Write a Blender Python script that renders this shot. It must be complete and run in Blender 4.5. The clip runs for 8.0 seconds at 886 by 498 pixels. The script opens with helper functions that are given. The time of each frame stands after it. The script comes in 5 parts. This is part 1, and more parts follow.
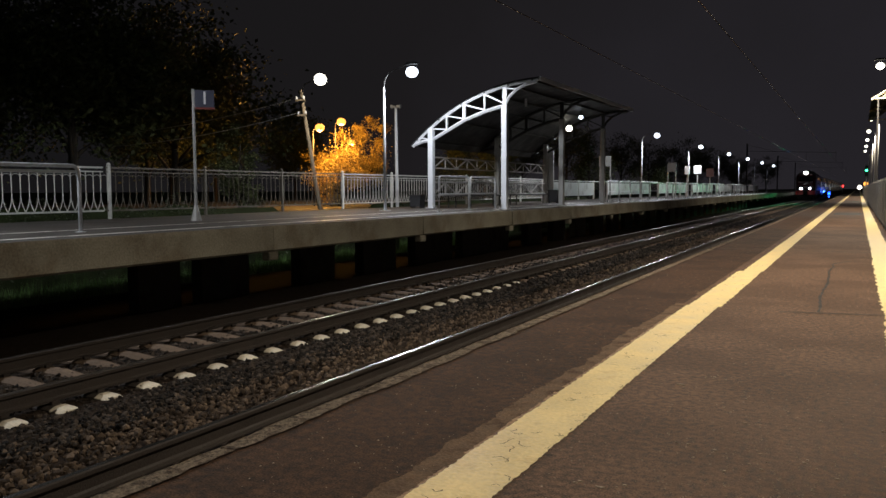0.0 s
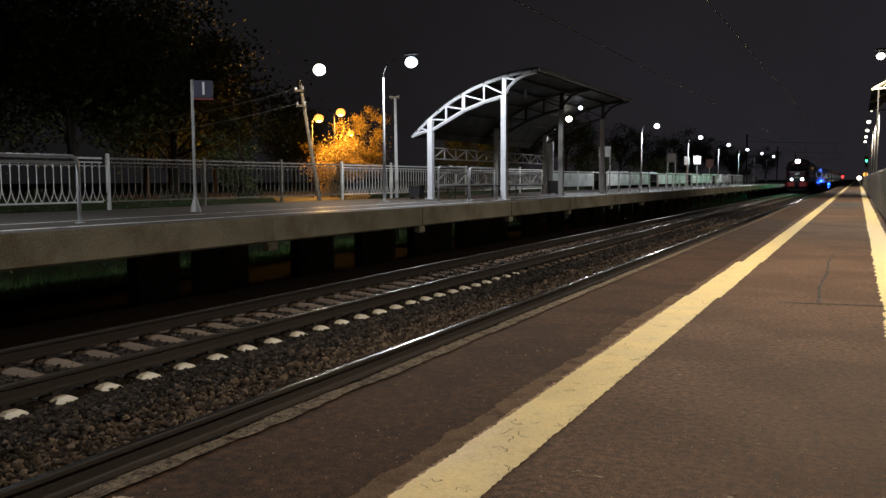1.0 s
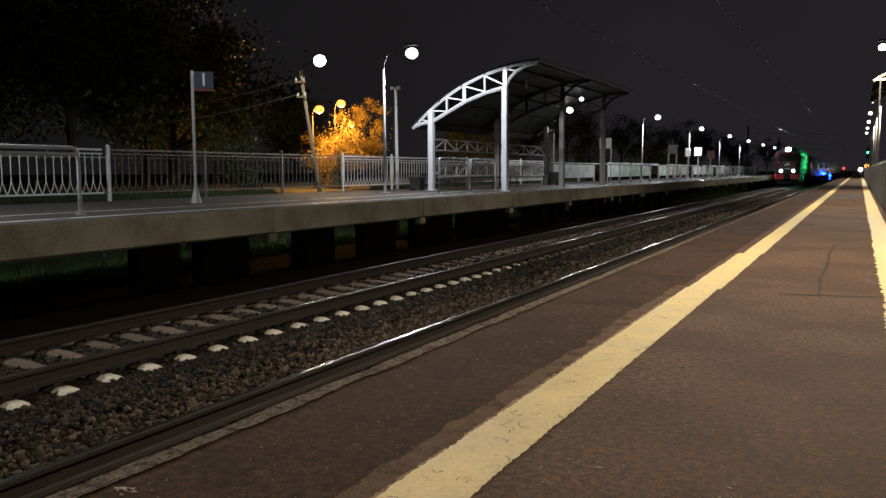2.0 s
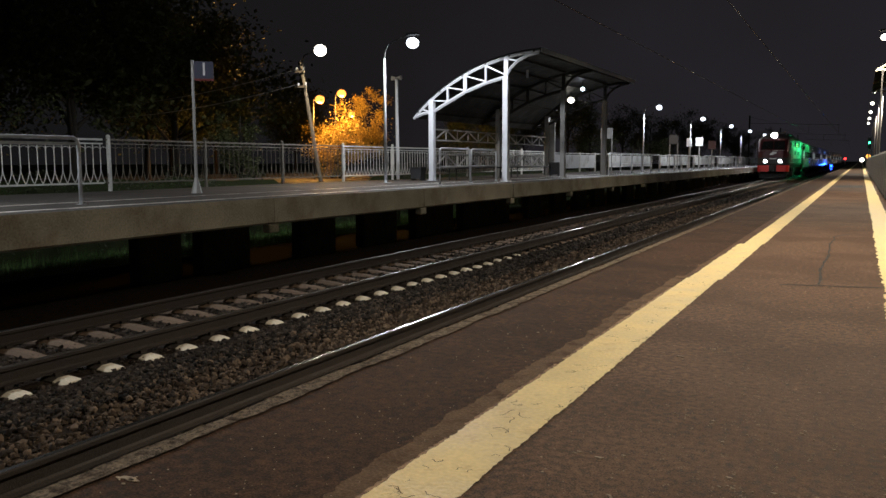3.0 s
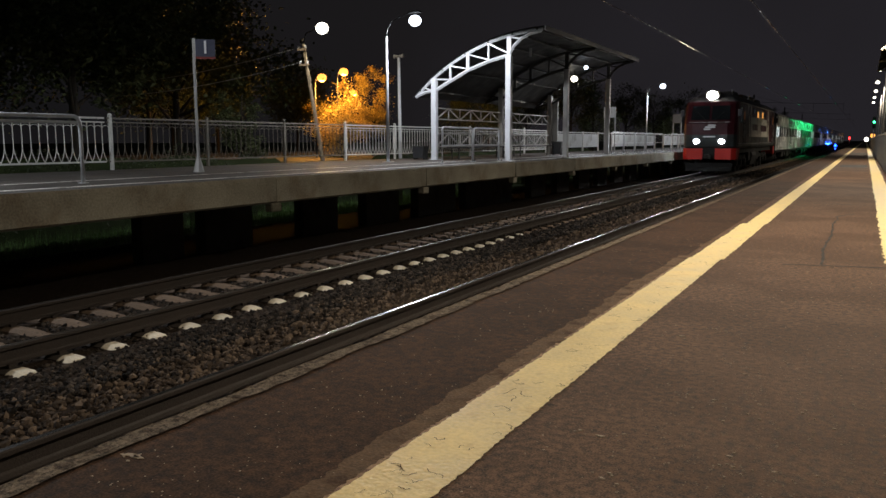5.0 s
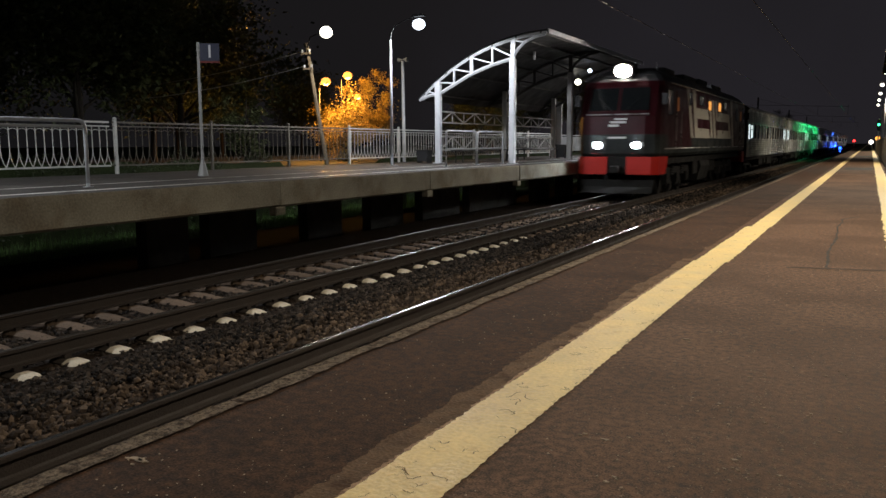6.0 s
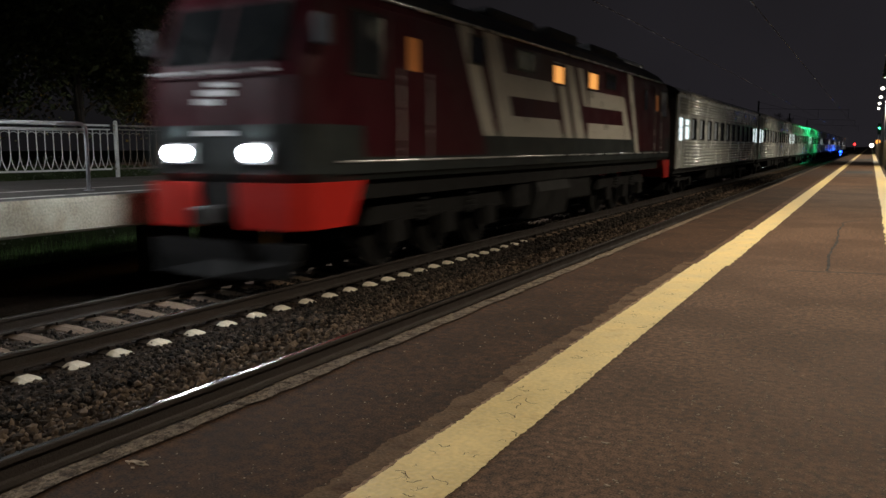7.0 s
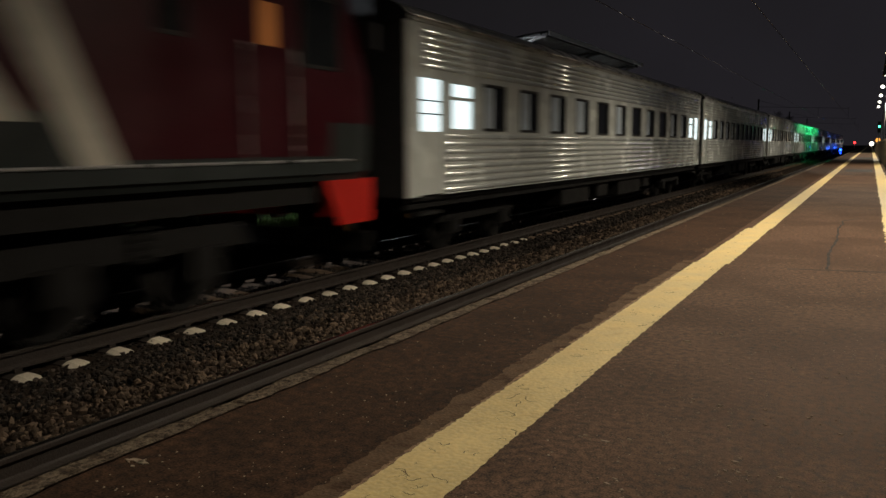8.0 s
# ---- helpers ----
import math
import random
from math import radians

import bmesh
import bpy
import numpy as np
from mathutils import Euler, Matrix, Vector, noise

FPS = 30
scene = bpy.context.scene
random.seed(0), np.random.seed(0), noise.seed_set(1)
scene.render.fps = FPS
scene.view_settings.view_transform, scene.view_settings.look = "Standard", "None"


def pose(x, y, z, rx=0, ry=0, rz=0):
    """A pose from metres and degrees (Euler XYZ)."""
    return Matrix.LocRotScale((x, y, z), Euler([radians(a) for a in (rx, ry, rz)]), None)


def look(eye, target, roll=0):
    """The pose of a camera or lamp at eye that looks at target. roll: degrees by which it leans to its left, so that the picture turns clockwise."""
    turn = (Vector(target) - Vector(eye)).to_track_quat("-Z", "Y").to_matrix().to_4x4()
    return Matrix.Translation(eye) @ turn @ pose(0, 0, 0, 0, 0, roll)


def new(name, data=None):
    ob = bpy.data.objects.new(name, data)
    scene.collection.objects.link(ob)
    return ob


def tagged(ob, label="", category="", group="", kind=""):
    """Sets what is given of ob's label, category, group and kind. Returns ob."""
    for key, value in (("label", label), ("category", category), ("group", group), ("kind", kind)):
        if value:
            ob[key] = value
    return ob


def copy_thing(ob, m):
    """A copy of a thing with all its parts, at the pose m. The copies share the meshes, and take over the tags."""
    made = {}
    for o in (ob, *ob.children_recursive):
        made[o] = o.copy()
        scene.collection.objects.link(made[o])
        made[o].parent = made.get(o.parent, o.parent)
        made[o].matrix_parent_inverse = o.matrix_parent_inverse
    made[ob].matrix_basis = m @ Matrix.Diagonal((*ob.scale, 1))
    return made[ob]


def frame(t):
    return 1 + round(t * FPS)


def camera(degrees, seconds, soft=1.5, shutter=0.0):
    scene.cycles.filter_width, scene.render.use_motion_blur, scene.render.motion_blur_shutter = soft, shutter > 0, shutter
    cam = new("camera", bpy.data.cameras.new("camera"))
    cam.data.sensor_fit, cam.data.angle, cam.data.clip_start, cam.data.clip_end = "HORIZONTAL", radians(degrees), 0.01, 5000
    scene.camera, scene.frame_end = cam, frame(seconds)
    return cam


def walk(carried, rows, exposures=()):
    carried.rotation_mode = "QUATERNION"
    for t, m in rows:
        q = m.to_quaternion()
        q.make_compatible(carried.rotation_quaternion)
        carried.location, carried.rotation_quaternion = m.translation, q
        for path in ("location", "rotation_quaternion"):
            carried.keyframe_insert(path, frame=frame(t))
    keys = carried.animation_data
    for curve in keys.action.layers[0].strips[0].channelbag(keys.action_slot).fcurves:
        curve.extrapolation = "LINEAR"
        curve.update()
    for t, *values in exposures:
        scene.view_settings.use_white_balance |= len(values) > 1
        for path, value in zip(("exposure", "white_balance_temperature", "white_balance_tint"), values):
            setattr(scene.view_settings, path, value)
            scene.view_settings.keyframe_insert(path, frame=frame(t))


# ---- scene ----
cam = camera(58.0, 8.0, shutter=0.6)
PATH = [
    (0.0, pose(0, 0, 0.92, 85.76, 0.25, 27.42)),
    (0.5, pose(0, 0, 0.92, 85.42, 0.27, 27.39)),
    (1.0, pose(0, 0, 0.92, 85.10, 0.26, 27.38)),
    (1.5, pose(0, 0, 0.92, 84.79, 0.26, 27.40)),
    (3.0, pose(0, 0, 0.92, 83.79, 0.22, 27.48)),
    (3.5, pose(0, 0, 0.92, 83.34, 0.22, 27.52)),
    (4.0, pose(0, 0, 0.92, 82.79, 0.17, 27.55)),
    (4.5, pose(0, 0, 0.92, 82.29, 0.16, 27.55)),
    (6.0, pose(0, 0, 0.92, 82.55, 0.26, 27.93)),
    (6.5, pose(0, 0, 0.92, 82.74, 0.27, 27.97)),
    (7.0, pose(0, 0, 0.92, 82.79, 0.25, 27.97)),
    (7.5, pose(0, 0, 0.92, 82.77, 0.27, 27.97)),
    (8.0, pose(0, 0, 0.92, 82.67, 0.25, 27.96)),
]
walk(cam, PATH, [(0.0, 0.0), (4.5, -0.05), (6.0, -0.1), (7.0, -0.2), (8.0, -0.25)])

# ---- light ----
world = bpy.data.worlds.new("night")
scene.world = world
world.use_nodes = True
wn = world.node_tree.nodes["Background"]
wn.inputs[1].default_value = 1.0
# town glow: brightest low down along the line, broken by thin cloud
wt = world.node_tree
wc, ws, wno = wt.nodes.new("ShaderNodeTexCoord"), wt.nodes.new("ShaderNodeVectorMath"), wt.nodes.new("ShaderNodeTexNoise")
ws.operation = "DOT_PRODUCT"
ws.inputs[1].default_value = (0.085, 0.84, -0.12)
wno.inputs["Scale"].default_value, wno.inputs["Detail"].default_value = 3.5, 6
wt.links.new(wc.outputs["Generated"], ws.inputs[0])
wt.links.new(wc.outputs["Generated"], wno.inputs["Vector"])
wm = wt.nodes.new("ShaderNodeMath")
wm.operation = "MULTIPLY_ADD"
wm.inputs[1].default_value = 0.22
wt.links.new(wno.outputs["Fac"], wm.inputs[0])
wt.links.new(ws.outputs["Value"], wm.inputs[2])
wr = wt.nodes.new("ShaderNodeValToRGB")
wt.links.new(wm.outputs[0], wr.inputs[0])
wt.links.new(wr.outputs[0], wn.inputs[0])
we = wr.color_ramp.elements
we[0].position, we[0].color = 0.45, (0.0066, 0.0065, 0.0072, 1)
we[1].position, we[1].color = 1.0, (0.0200, 0.0182, 0.0225, 1)
wx = we.new(0.78)
wx.color = (0.0110, 0.0099, 0.0108, 1)


def down_light(x, y, z, watts, colour, cone=160, r=0.15, blend=0.65):
    d = bpy.data.lights.new("lamp_light", "SPOT")
    d.energy, d.color, d.spot_size, d.spot_blend, d.shadow_soft_size = watts, colour, radians(cone), blend, r
    ob = new("lamp_light", d)
    ob.location = (x, y, z)
    return ob


WARM = (1.0, 0.865, 0.68)
COOL = (0.90, 0.94, 1.0)
SODIUM = (1.0, 0.48, 0.10)
NEAR_LAMPS = [-22, -8, 9, 23, 37, 65, 79, 93, 107, 121]
FAR_LAMPS = [-13.0, 4.6, 22.2, 40.0, 57.3, 75.0, 92.7, 109.5, 127.0, 145.0]
for y in NEAR_LAMPS[:8]:
    down_light(0.62, y, 5.78, 2150, WARM, 150)
for y in FAR_LAMPS[:8]:
    down_light(-12.8, y + 0.35, 4.66, 1150, COOL, 178, 0.15, 0.1)
down_light(-18.4, 25.35, 5.05, 250, WARM, 178, 0.15, 0.1)

# ---- materials ----


def mat(name, colour, rough=0.7, metal=0.0, vary=0.25, scale=4.0, fine=40.0, bump=0.15, spec=0.5, random_tint=0.0, second=None, mask_scale=1.2, mask_at=0.55, spread=0.35, rough_vary=0.1):
    """Two scales of noise over a base colour; 'second' is a stain colour that comes through in patches."""
    m = bpy.data.materials.new(name)
    m.use_nodes = True
    nt = m.node_tree
    bs = nt.nodes["Principled BSDF"]
    co = nt.nodes.new("ShaderNodeTexCoord")
    n1, n2 = nt.nodes.new("ShaderNodeTexNoise"), nt.nodes.new("ShaderNodeTexNoise")
    n1.inputs["Scale"].default_value, n2.inputs["Scale"].default_value = scale, fine
    n1.inputs["Detail"].default_value = n2.inputs["Detail"].default_value = 5
    for n in (n1, n2):
        nt.links.new(co.outputs["Object"], n.inputs["Vector"])
    mix = nt.nodes.new("ShaderNodeMath")
    mix.operation = "ADD"
    nt.links.new(n1.outputs["Fac"], mix.inputs[0])
    nt.links.new(n2.outputs["Fac"], mix.inputs[1])
    rng = nt.nodes.new("ShaderNodeMapRange")
    rng.inputs["From Min"].default_value, rng.inputs["From Max"].default_value = 1 - spread, 1 + spread
    rng.inputs["To Min"].default_value, rng.inputs["To Max"].default_value = 1 - vary, 1 + vary
    nt.links.new(mix.outputs[0], rng.inputs["Value"])
    value = rng.outputs[0]
    if random_tint:
        info = nt.nodes.new("ShaderNodeObjectInfo")
        r2 = nt.nodes.new("ShaderNodeMapRange")
        r2.inputs["To Min"].default_value, r2.inputs["To Max"].default_value = 1 - random_tint, 1 + random_tint
        nt.links.new(info.outputs["Random"], r2.inputs["Value"])
        mu = nt.nodes.new("ShaderNodeMath")
        mu.operation = "MULTIPLY"
        nt.links.new(value, mu.inputs[0])
        nt.links.new(r2.outputs[0], mu.inputs[1])
        value = mu.outputs[0]
    base = nt.nodes.new("ShaderNodeMix")
    base.data_type = "RGBA"
    base.inputs[6].default_value = (*colour, 1)
    base.inputs[7].default_value = (*(second or colour), 1)
    n3 = nt.nodes.new("ShaderNodeTexNoise")
    n3.inputs["Scale"].default_value, n3.inputs["Detail"].default_value, n3.inputs["Roughness"].default_value = mask_scale, 8, 0.65
    nt.links.new(co.outputs["Object"], n3.inputs["Vector"])
    r3 = nt.nodes.new("ShaderNodeMapRange")
    r3.inputs["From Min"].default_value, r3.inputs["From Max"].default_value = mask_at, mask_at + 0.12
    nt.links.new(n3.outputs["Fac"], r3.inputs["Value"])
    if second:
        nt.links.new(r3.outputs[0], base.inputs[0])
    else:
        base.inputs[0].default_value = 0
    vm = nt.nodes.new("ShaderNodeVectorMath")
    vm.operation = "SCALE"
    nt.links.new(base.outputs[2], vm.inputs[0])
    nt.links.new(value, vm.inputs["Scale"])
    nt.links.new(vm.outputs[0], bs.inputs["Base Color"])
    bs.inputs["Roughness"].default_value, bs.inputs["Metallic"].default_value = rough, metal
    bs.inputs["Specular IOR Level"].default_value = spec
    rr = nt.nodes.new("ShaderNodeMapRange")
    rr.inputs["From Min"].default_value, rr.inputs["From Max"].default_value = 0.35, 0.65
    rr.inputs["To Min"].default_value, rr.inputs["To Max"].default_value = max(rough - rough_vary, 0.03), min(rough + rough_vary, 1)
    nt.links.new(n1.outputs["Fac"], rr.inputs["Value"])
    nt.links.new(rr.outputs[0], bs.inputs["Roughness"])
    if bump:
        b = nt.nodes.new("ShaderNodeBump")
        b.inputs["Strength"].default_value, b.inputs["Distance"].default_value = bump, 0.02
        nt.links.new(n2.outputs["Fac"], b.inputs["Height"])
        nt.links.new(b.outputs[0], bs.inputs["Normal"])
    return m


def glow(name, colour, strength):
    m = bpy.data.materials.new(name)
    m.use_nodes = True
    bs = m.node_tree.nodes["Principled BSDF"]
    bs.inputs["Base Color"].default_value = (*[0.8 * c for c in colour], 1)
    bs.inputs["Emission Color"].default_value = (*colour, 1)
    bs.inputs["Emission Strength"].default_value = strength
    return m


ASPHALT = mat("brown_asphalt", (0.128, 0.076, 0.048), 0.84, vary=0.75, scale=34, fine=150, bump=0.15, spec=0.25, second=(0.092, 0.054, 0.034), mask_scale=0.9, mask_at=0.44, spread=0.22)
ASPHALT_RED = mat("dark_red_asphalt", (0.060, 0.033, 0.0195), 0.88, vary=0.75, scale=24, fine=130, bump=0.15, spec=0.18, second=(0.042, 0.024, 0.0145), mask_scale=1.6, mask_at=0.46, spread=0.22)
ASPHALT_FAR = mat("grey_asphalt", (0.060, 0.054, 0.048), 0.72, vary=0.4, scale=0.8, fine=60, bump=0.3, spec=0.35, second=(0.038, 0.034, 0.030))
EDGE_CONC = mat("edge_concrete", (0.185, 0.145, 0.105), 0.95, vary=0.7, scale=45, fine=140, bump=0.8, spec=0.15, second=(0.085, 0.062, 0.044), mask_scale=14, mask_at=0.47, spread=0.25)
SLAB_CONC = mat("slab_concrete", (0.34, 0.315, 0.25), 0.9, vary=0.35, scale=1.5, fine=30, bump=0.5, spec=0.2, random_tint=0.15, second=(0.255, 0.22, 0.165), mask_scale=0.9, mask_at=0.50)
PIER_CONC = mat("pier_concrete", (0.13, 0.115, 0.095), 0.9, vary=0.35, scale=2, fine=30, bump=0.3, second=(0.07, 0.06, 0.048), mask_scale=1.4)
YELLOW = mat("yellow_line_paint", (0.84, 0.665, 0.31), 0.5, vary=0.16, scale=4, fine=60, bump=0.35, second=(0.70, 0.52, 0.225), mask_scale=7, mask_at=0.58)
OLD_LINE = mat("worn_old_line", (0.145, 0.093, 0.056), 0.9, vary=0.5, scale=18, fine=90, bump=0.4, spec=0.2, second=(0.066, 0.038, 0.023), mask_scale=9, mask_at=0.49)
FRINGE = mat("eroded_paint_fringe", (0.36, 0.23, 0.13), 0.8, vary=0.4, scale=20, fine=90, bump=0.4, second=(0.15, 0.085, 0.055), mask_scale=16, mask_at=0.47)
OLD_CHIP = mat("pale_chips", (0.40, 0.32, 0.23), 0.8, vary=0.4, scale=8)
CRACK = mat("crack_tar", (0.018, 0.014, 0.012), 0.8, vary=0.3)
PALE_LINE = mat("pale_line_paint", (0.72, 0.69, 0.62), 0.35, vary=0.25, scale=2, second=(0.2, 0.18, 0.15), mask_scale=2, mask_at=0.55)
RAIL_STEEL = mat("rail_top_steel", (0.42, 0.41, 0.40), 0.25, 1.0, vary=0.06, scale=1, fine=6, bump=0.0, rough_vary=0.02)
RAIL_RUST = mat("rail_rusty_side", (0.024, 0.017, 0.013), 0.75, vary=0.4, scale=3, fine=60, bump=0.4)
SLEEPER = mat("sleeper_concrete", (0.155, 0.112, 0.080), 0.9, vary=0.35, scale=3, fine=60, bump=0.4, spec=0.15, random_tint=0.2, second=(0.095, 0.068, 0.049), mask_scale=2.5, mask_at=0.52)
SLEEPER_END = mat("sleeper_end_whitewash", (0.66, 0.60, 0.48), 0.8, vary=0.2, scale=5, fine=60, bump=0.3, random_tint=0.12, second=(0.45, 0.39, 0.30), mask_scale=9, mask_at=0.60)
SLEEPER_GRIME = mat("sleeper_oil_grime", (0.026, 0.019, 0.014), 0.85, vary=0.4, scale=6, fine=60, bump=0.4)
GRAVEL = mat("ballast_bed_gravel", (0.026, 0.019, 0.0145), 1.0, vary=0.7, scale=9, fine=28, bump=1.0, spec=0.03)


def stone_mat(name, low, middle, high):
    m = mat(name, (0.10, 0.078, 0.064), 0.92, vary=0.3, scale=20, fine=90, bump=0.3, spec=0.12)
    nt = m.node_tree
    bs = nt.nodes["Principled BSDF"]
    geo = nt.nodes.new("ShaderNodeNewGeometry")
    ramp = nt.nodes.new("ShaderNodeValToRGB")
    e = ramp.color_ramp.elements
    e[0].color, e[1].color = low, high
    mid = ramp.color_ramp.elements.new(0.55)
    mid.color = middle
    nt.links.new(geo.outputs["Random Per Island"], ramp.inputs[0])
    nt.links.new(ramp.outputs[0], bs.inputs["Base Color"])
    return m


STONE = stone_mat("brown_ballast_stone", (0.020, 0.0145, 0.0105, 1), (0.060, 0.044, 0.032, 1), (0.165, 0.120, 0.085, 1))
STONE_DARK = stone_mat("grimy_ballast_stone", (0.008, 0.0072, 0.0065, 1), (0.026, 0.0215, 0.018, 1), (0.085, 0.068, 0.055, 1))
GRASS = mat("dark_grass", (0.022, 0.030, 0.011), 0.95, vary=0.6, scale=1.2, fine=25, bump=0.6, spec=0.1)
BLADE = mat("grass_blade", (0.10, 0.19, 0.045), 0.7, vary=0.4, scale=3)
SHRUB = mat("shrub_leaf", (0.030, 0.040, 0.014), 0.7, vary=0.5, scale=3, bump=0.0)
WHITE_PAINT = mat("white_painted_steel", (0.60, 0.61, 0.64), 0.4, vary=0.12, scale=3, fine=30, bump=0.05, second=(0.42, 0.415, 0.41), mask_scale=3, mask_at=0.6)
CREAM_FRAME = mat("cream_frame_paint", (0.45, 0.40, 0.29), 0.45, vary=0.08, scale=3, bump=0.03)
GALV = mat("galvanised_steel", (0.55, 0.56, 0.58), 0.40, 0.25, vary=0.2, scale=4, fine=30, bump=0.05)
FENCE_PAINT = mat("pale_fence_paint", (0.56, 0.55, 0.51), 0.5, 0.0, vary=0.25, scale=3, bump=0.05, second=(0.30, 0.27, 0.22), mask_scale=2.5, mask_at=0.62)
FENCE_BROWN = mat("weathered_fence_paint", (0.125, 0.108, 0.083), 0.7, 0.0, vary=0.35, scale=3, bump=0.1, second=(0.075, 0.058, 0.042), mask_scale=2)
# Own grey of posts; on the shelter's rear columns it stands for shade.
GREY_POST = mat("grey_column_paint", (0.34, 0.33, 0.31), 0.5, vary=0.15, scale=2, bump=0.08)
# Dark steel; on the shelter's rear frames the darkness stands for shade.
DARK_SHADED_STEEL = mat("dark_shelter_steel", (0.032, 0.031, 0.030), 0.55, vary=0.2, scale=2, bump=0.05)
ROOF_DARK = mat("canopy_sheet", (0.014, 0.014, 0.015), 0.55, vary=0.2, scale=2, bump=0.05)
WOOD = mat("weathered_pole_wood", (0.24, 0.19, 0.13), 0.85, vary=0.35, scale=5, fine=40, bump=0.4)
DARK = mat("dark_plastic", (0.02, 0.02, 0.022), 0.6, vary=0.2)
WHITE_PANEL = mat("white_fence_panel", (0.42, 0.42, 0.41), 0.55, vary=0.2, scale=1, bump=0.1, random_tint=0.25, second=(0.25, 0.24, 0.22), mask_scale=0.9)
SIGN_BLUE = mat("sign_dark_blue", (0.040, 0.043, 0.072), 0.5, vary=0.15)
SIGN_RED = mat("sign_red", (0.17, 0.028, 0.02), 0.5, vary=0.1)
BOARD_DULL = mat("dull_red_board", (0.085, 0.032, 0.026), 0.6, vary=0.2)
SIGN_WHITE = mat("sign_white", (0.75, 0.75, 0.75), 0.5, vary=0.05)
FENCE_R = mat("profiled_fence_sheet", (0.095, 0.092, 0.09), 0.5, vary=0.15, scale=2, bump=0.05, random_tint=0.1)
BARK = mat("bark", (0.03, 0.024, 0.018), 0.9, vary=0.4, scale=6, fine=30, bump=0.6)
LEAF = mat("leaf_green", (0.066, 0.080, 0.030), 0.6, vary=0.45, scale=0.8, fine=6, bump=0.0)
LEAF_AUT = mat("leaf_autumn", (0.36, 0.25, 0.06), 0.6, vary=0.55, scale=0.9, fine=6, bump=0.0)
WIRE = mat("wire_copper", (0.45, 0.33, 0.25), 0.25, 1.0, vary=0.1, bump=0.0)
MAROON = mat("loco_maroon_paint", (0.040, 0.0046, 0.0082), 0.42, vary=0.25, scale=1.5, fine=8, bump=0.02, spec=0.25)
LOCO_GREY = mat("loco_grey_paint", (0.027, 0.032, 0.0315), 0.45, vary=0.3, scale=1.5, fine=8, bump=0.02, spec=0.25)
LOCO_CREAM = mat("loco_cream_paint", (0.52, 0.49, 0.42), 0.35, vary=0.12, scale=1.5, fine=8, bump=0.02)
LOCO_RED = mat("loco_red_paint", (0.50, 0.022, 0.015), 0.4, vary=0.15, scale=2, bump=0.03)
LOCO_ROOF = mat("loco_roof_grey", (0.055, 0.055, 0.058), 0.65, vary=0.3, scale=2, bump=0.05, spec=0.2)
UNDER = mat("underframe_grime", (0.0075, 0.007, 0.0065), 0.8, vary=0.4, scale=4, fine=30, bump=0.2, spec=0.3)
UNDER_GREY = mat("tank_grey", (0.018, 0.018, 0.0175), 0.65, vary=0.4, scale=2, fine=20, bump=0.1, spec=0.3)
STEEL_TRIM = mat("bright_steel_trim", (0.6, 0.6, 0.6), 0.3, 0.7, vary=0.1, bump=0.0)
COACH = mat("coach_grey_paint", (0.66, 0.695, 0.66), 0.24, 0.0, vary=0.08, scale=1.2, fine=12, bump=0.0, spec=0.8, second=(0.50, 0.51, 0.465), mask_scale=0.8, mask_at=0.58)
COACH_RIB = mat("coach_rib_steel", (0.72, 0.76, 0.74), 0.2, 0.35, vary=0.10, scale=1.2, fine=12, bump=0.0, spec=1.0)
COACH_ROOF = mat("coach_roof", (0.42, 0.42, 0.375), 0.28, vary=0.2, scale=1.5, bump=0.05)
# Black rubber of the gangways; on the coach ends it stands for shade.
GANGWAY_AND_SHADE = mat("gangway_rubber", (0.012, 0.012, 0.012), 0.8, vary=0.2)
CURTAIN = mat("curtain_cloth", (0.48, 0.56, 0.64), 0.8, vary=0.25)
GLASS = mat("dark_window_glass", (0.012, 0.014, 0.015), 0.08, vary=0.05, bump=0.0)
LIT_WINDOW = glow("lit_frosted_window", (0.80, 0.95, 0.98), 1.6)
LIT_DIM = glow("dim_orange_window", (1.0, 0.36, 0.10), 0.045)
LIT_ORANGE = glow("lit_orange_window", (1.0, 0.42, 0.10), 1.0)
HEADLIGHT = glow("headlight_lens", (0.86, 0.94, 1.0), 300)
TOPLIGHT = glow("roof_headlight_lens", (1.0, 0.88, 0.78), 220)
LENS_COOL = glow("lamp_globe_cool", (0.78, 0.87, 1.0), 5)
LENS_WARM = glow("lamp_globe_warm", (1.0, 0.95, 0.80), 5)
LENS_SODIUM = glow("lamp_globe_sodium", (1.0, 0.40, 0.07), 2.3)
BLUE_LIGHT = glow("signal_blue", (0.01, 0.06, 1.0), 14)
GREEN_LIGHT = glow("signal_green", (0.05, 1.0, 0.35), 12)
RED_LIGHT = glow("signal_red", (1.0, 0.03, 0.03), 8)

# ---- mesh helpers ----


def finish(name, bm, material, parent=None, label="", smooth=False):
    me = bpy.data.meshes.new(name)
    bmesh.ops.recalc_face_normals(bm, faces=bm.faces[:])
    bm.to_mesh(me)
    bm.free()
    for m in material if isinstance(material, (list, tuple)) else [material]:
        me.materials.append(m)
    if smooth:
        for p in me.polygons:
            p.use_smooth = True
    ob = new(name, me)
    if parent:
        ob.parent = parent
    if label:
        tagged(ob, label)
    return ob


def part(name, bm, material, parent, label="", smooth=False):
    return finish(name, bm, material, parent, label, smooth)


def again(ob, m, parent):
    """Another piece on the same mesh."""
    o = new(ob.name, ob.data)
    o.parent = parent
    o.matrix_basis = m
    return o


def thing(name, m, label, category, group="", kind=""):
    e = new(name)
    e.empty_display_size = 0.3
    e.matrix_basis = m
    return tagged(e, label, category, group, kind)


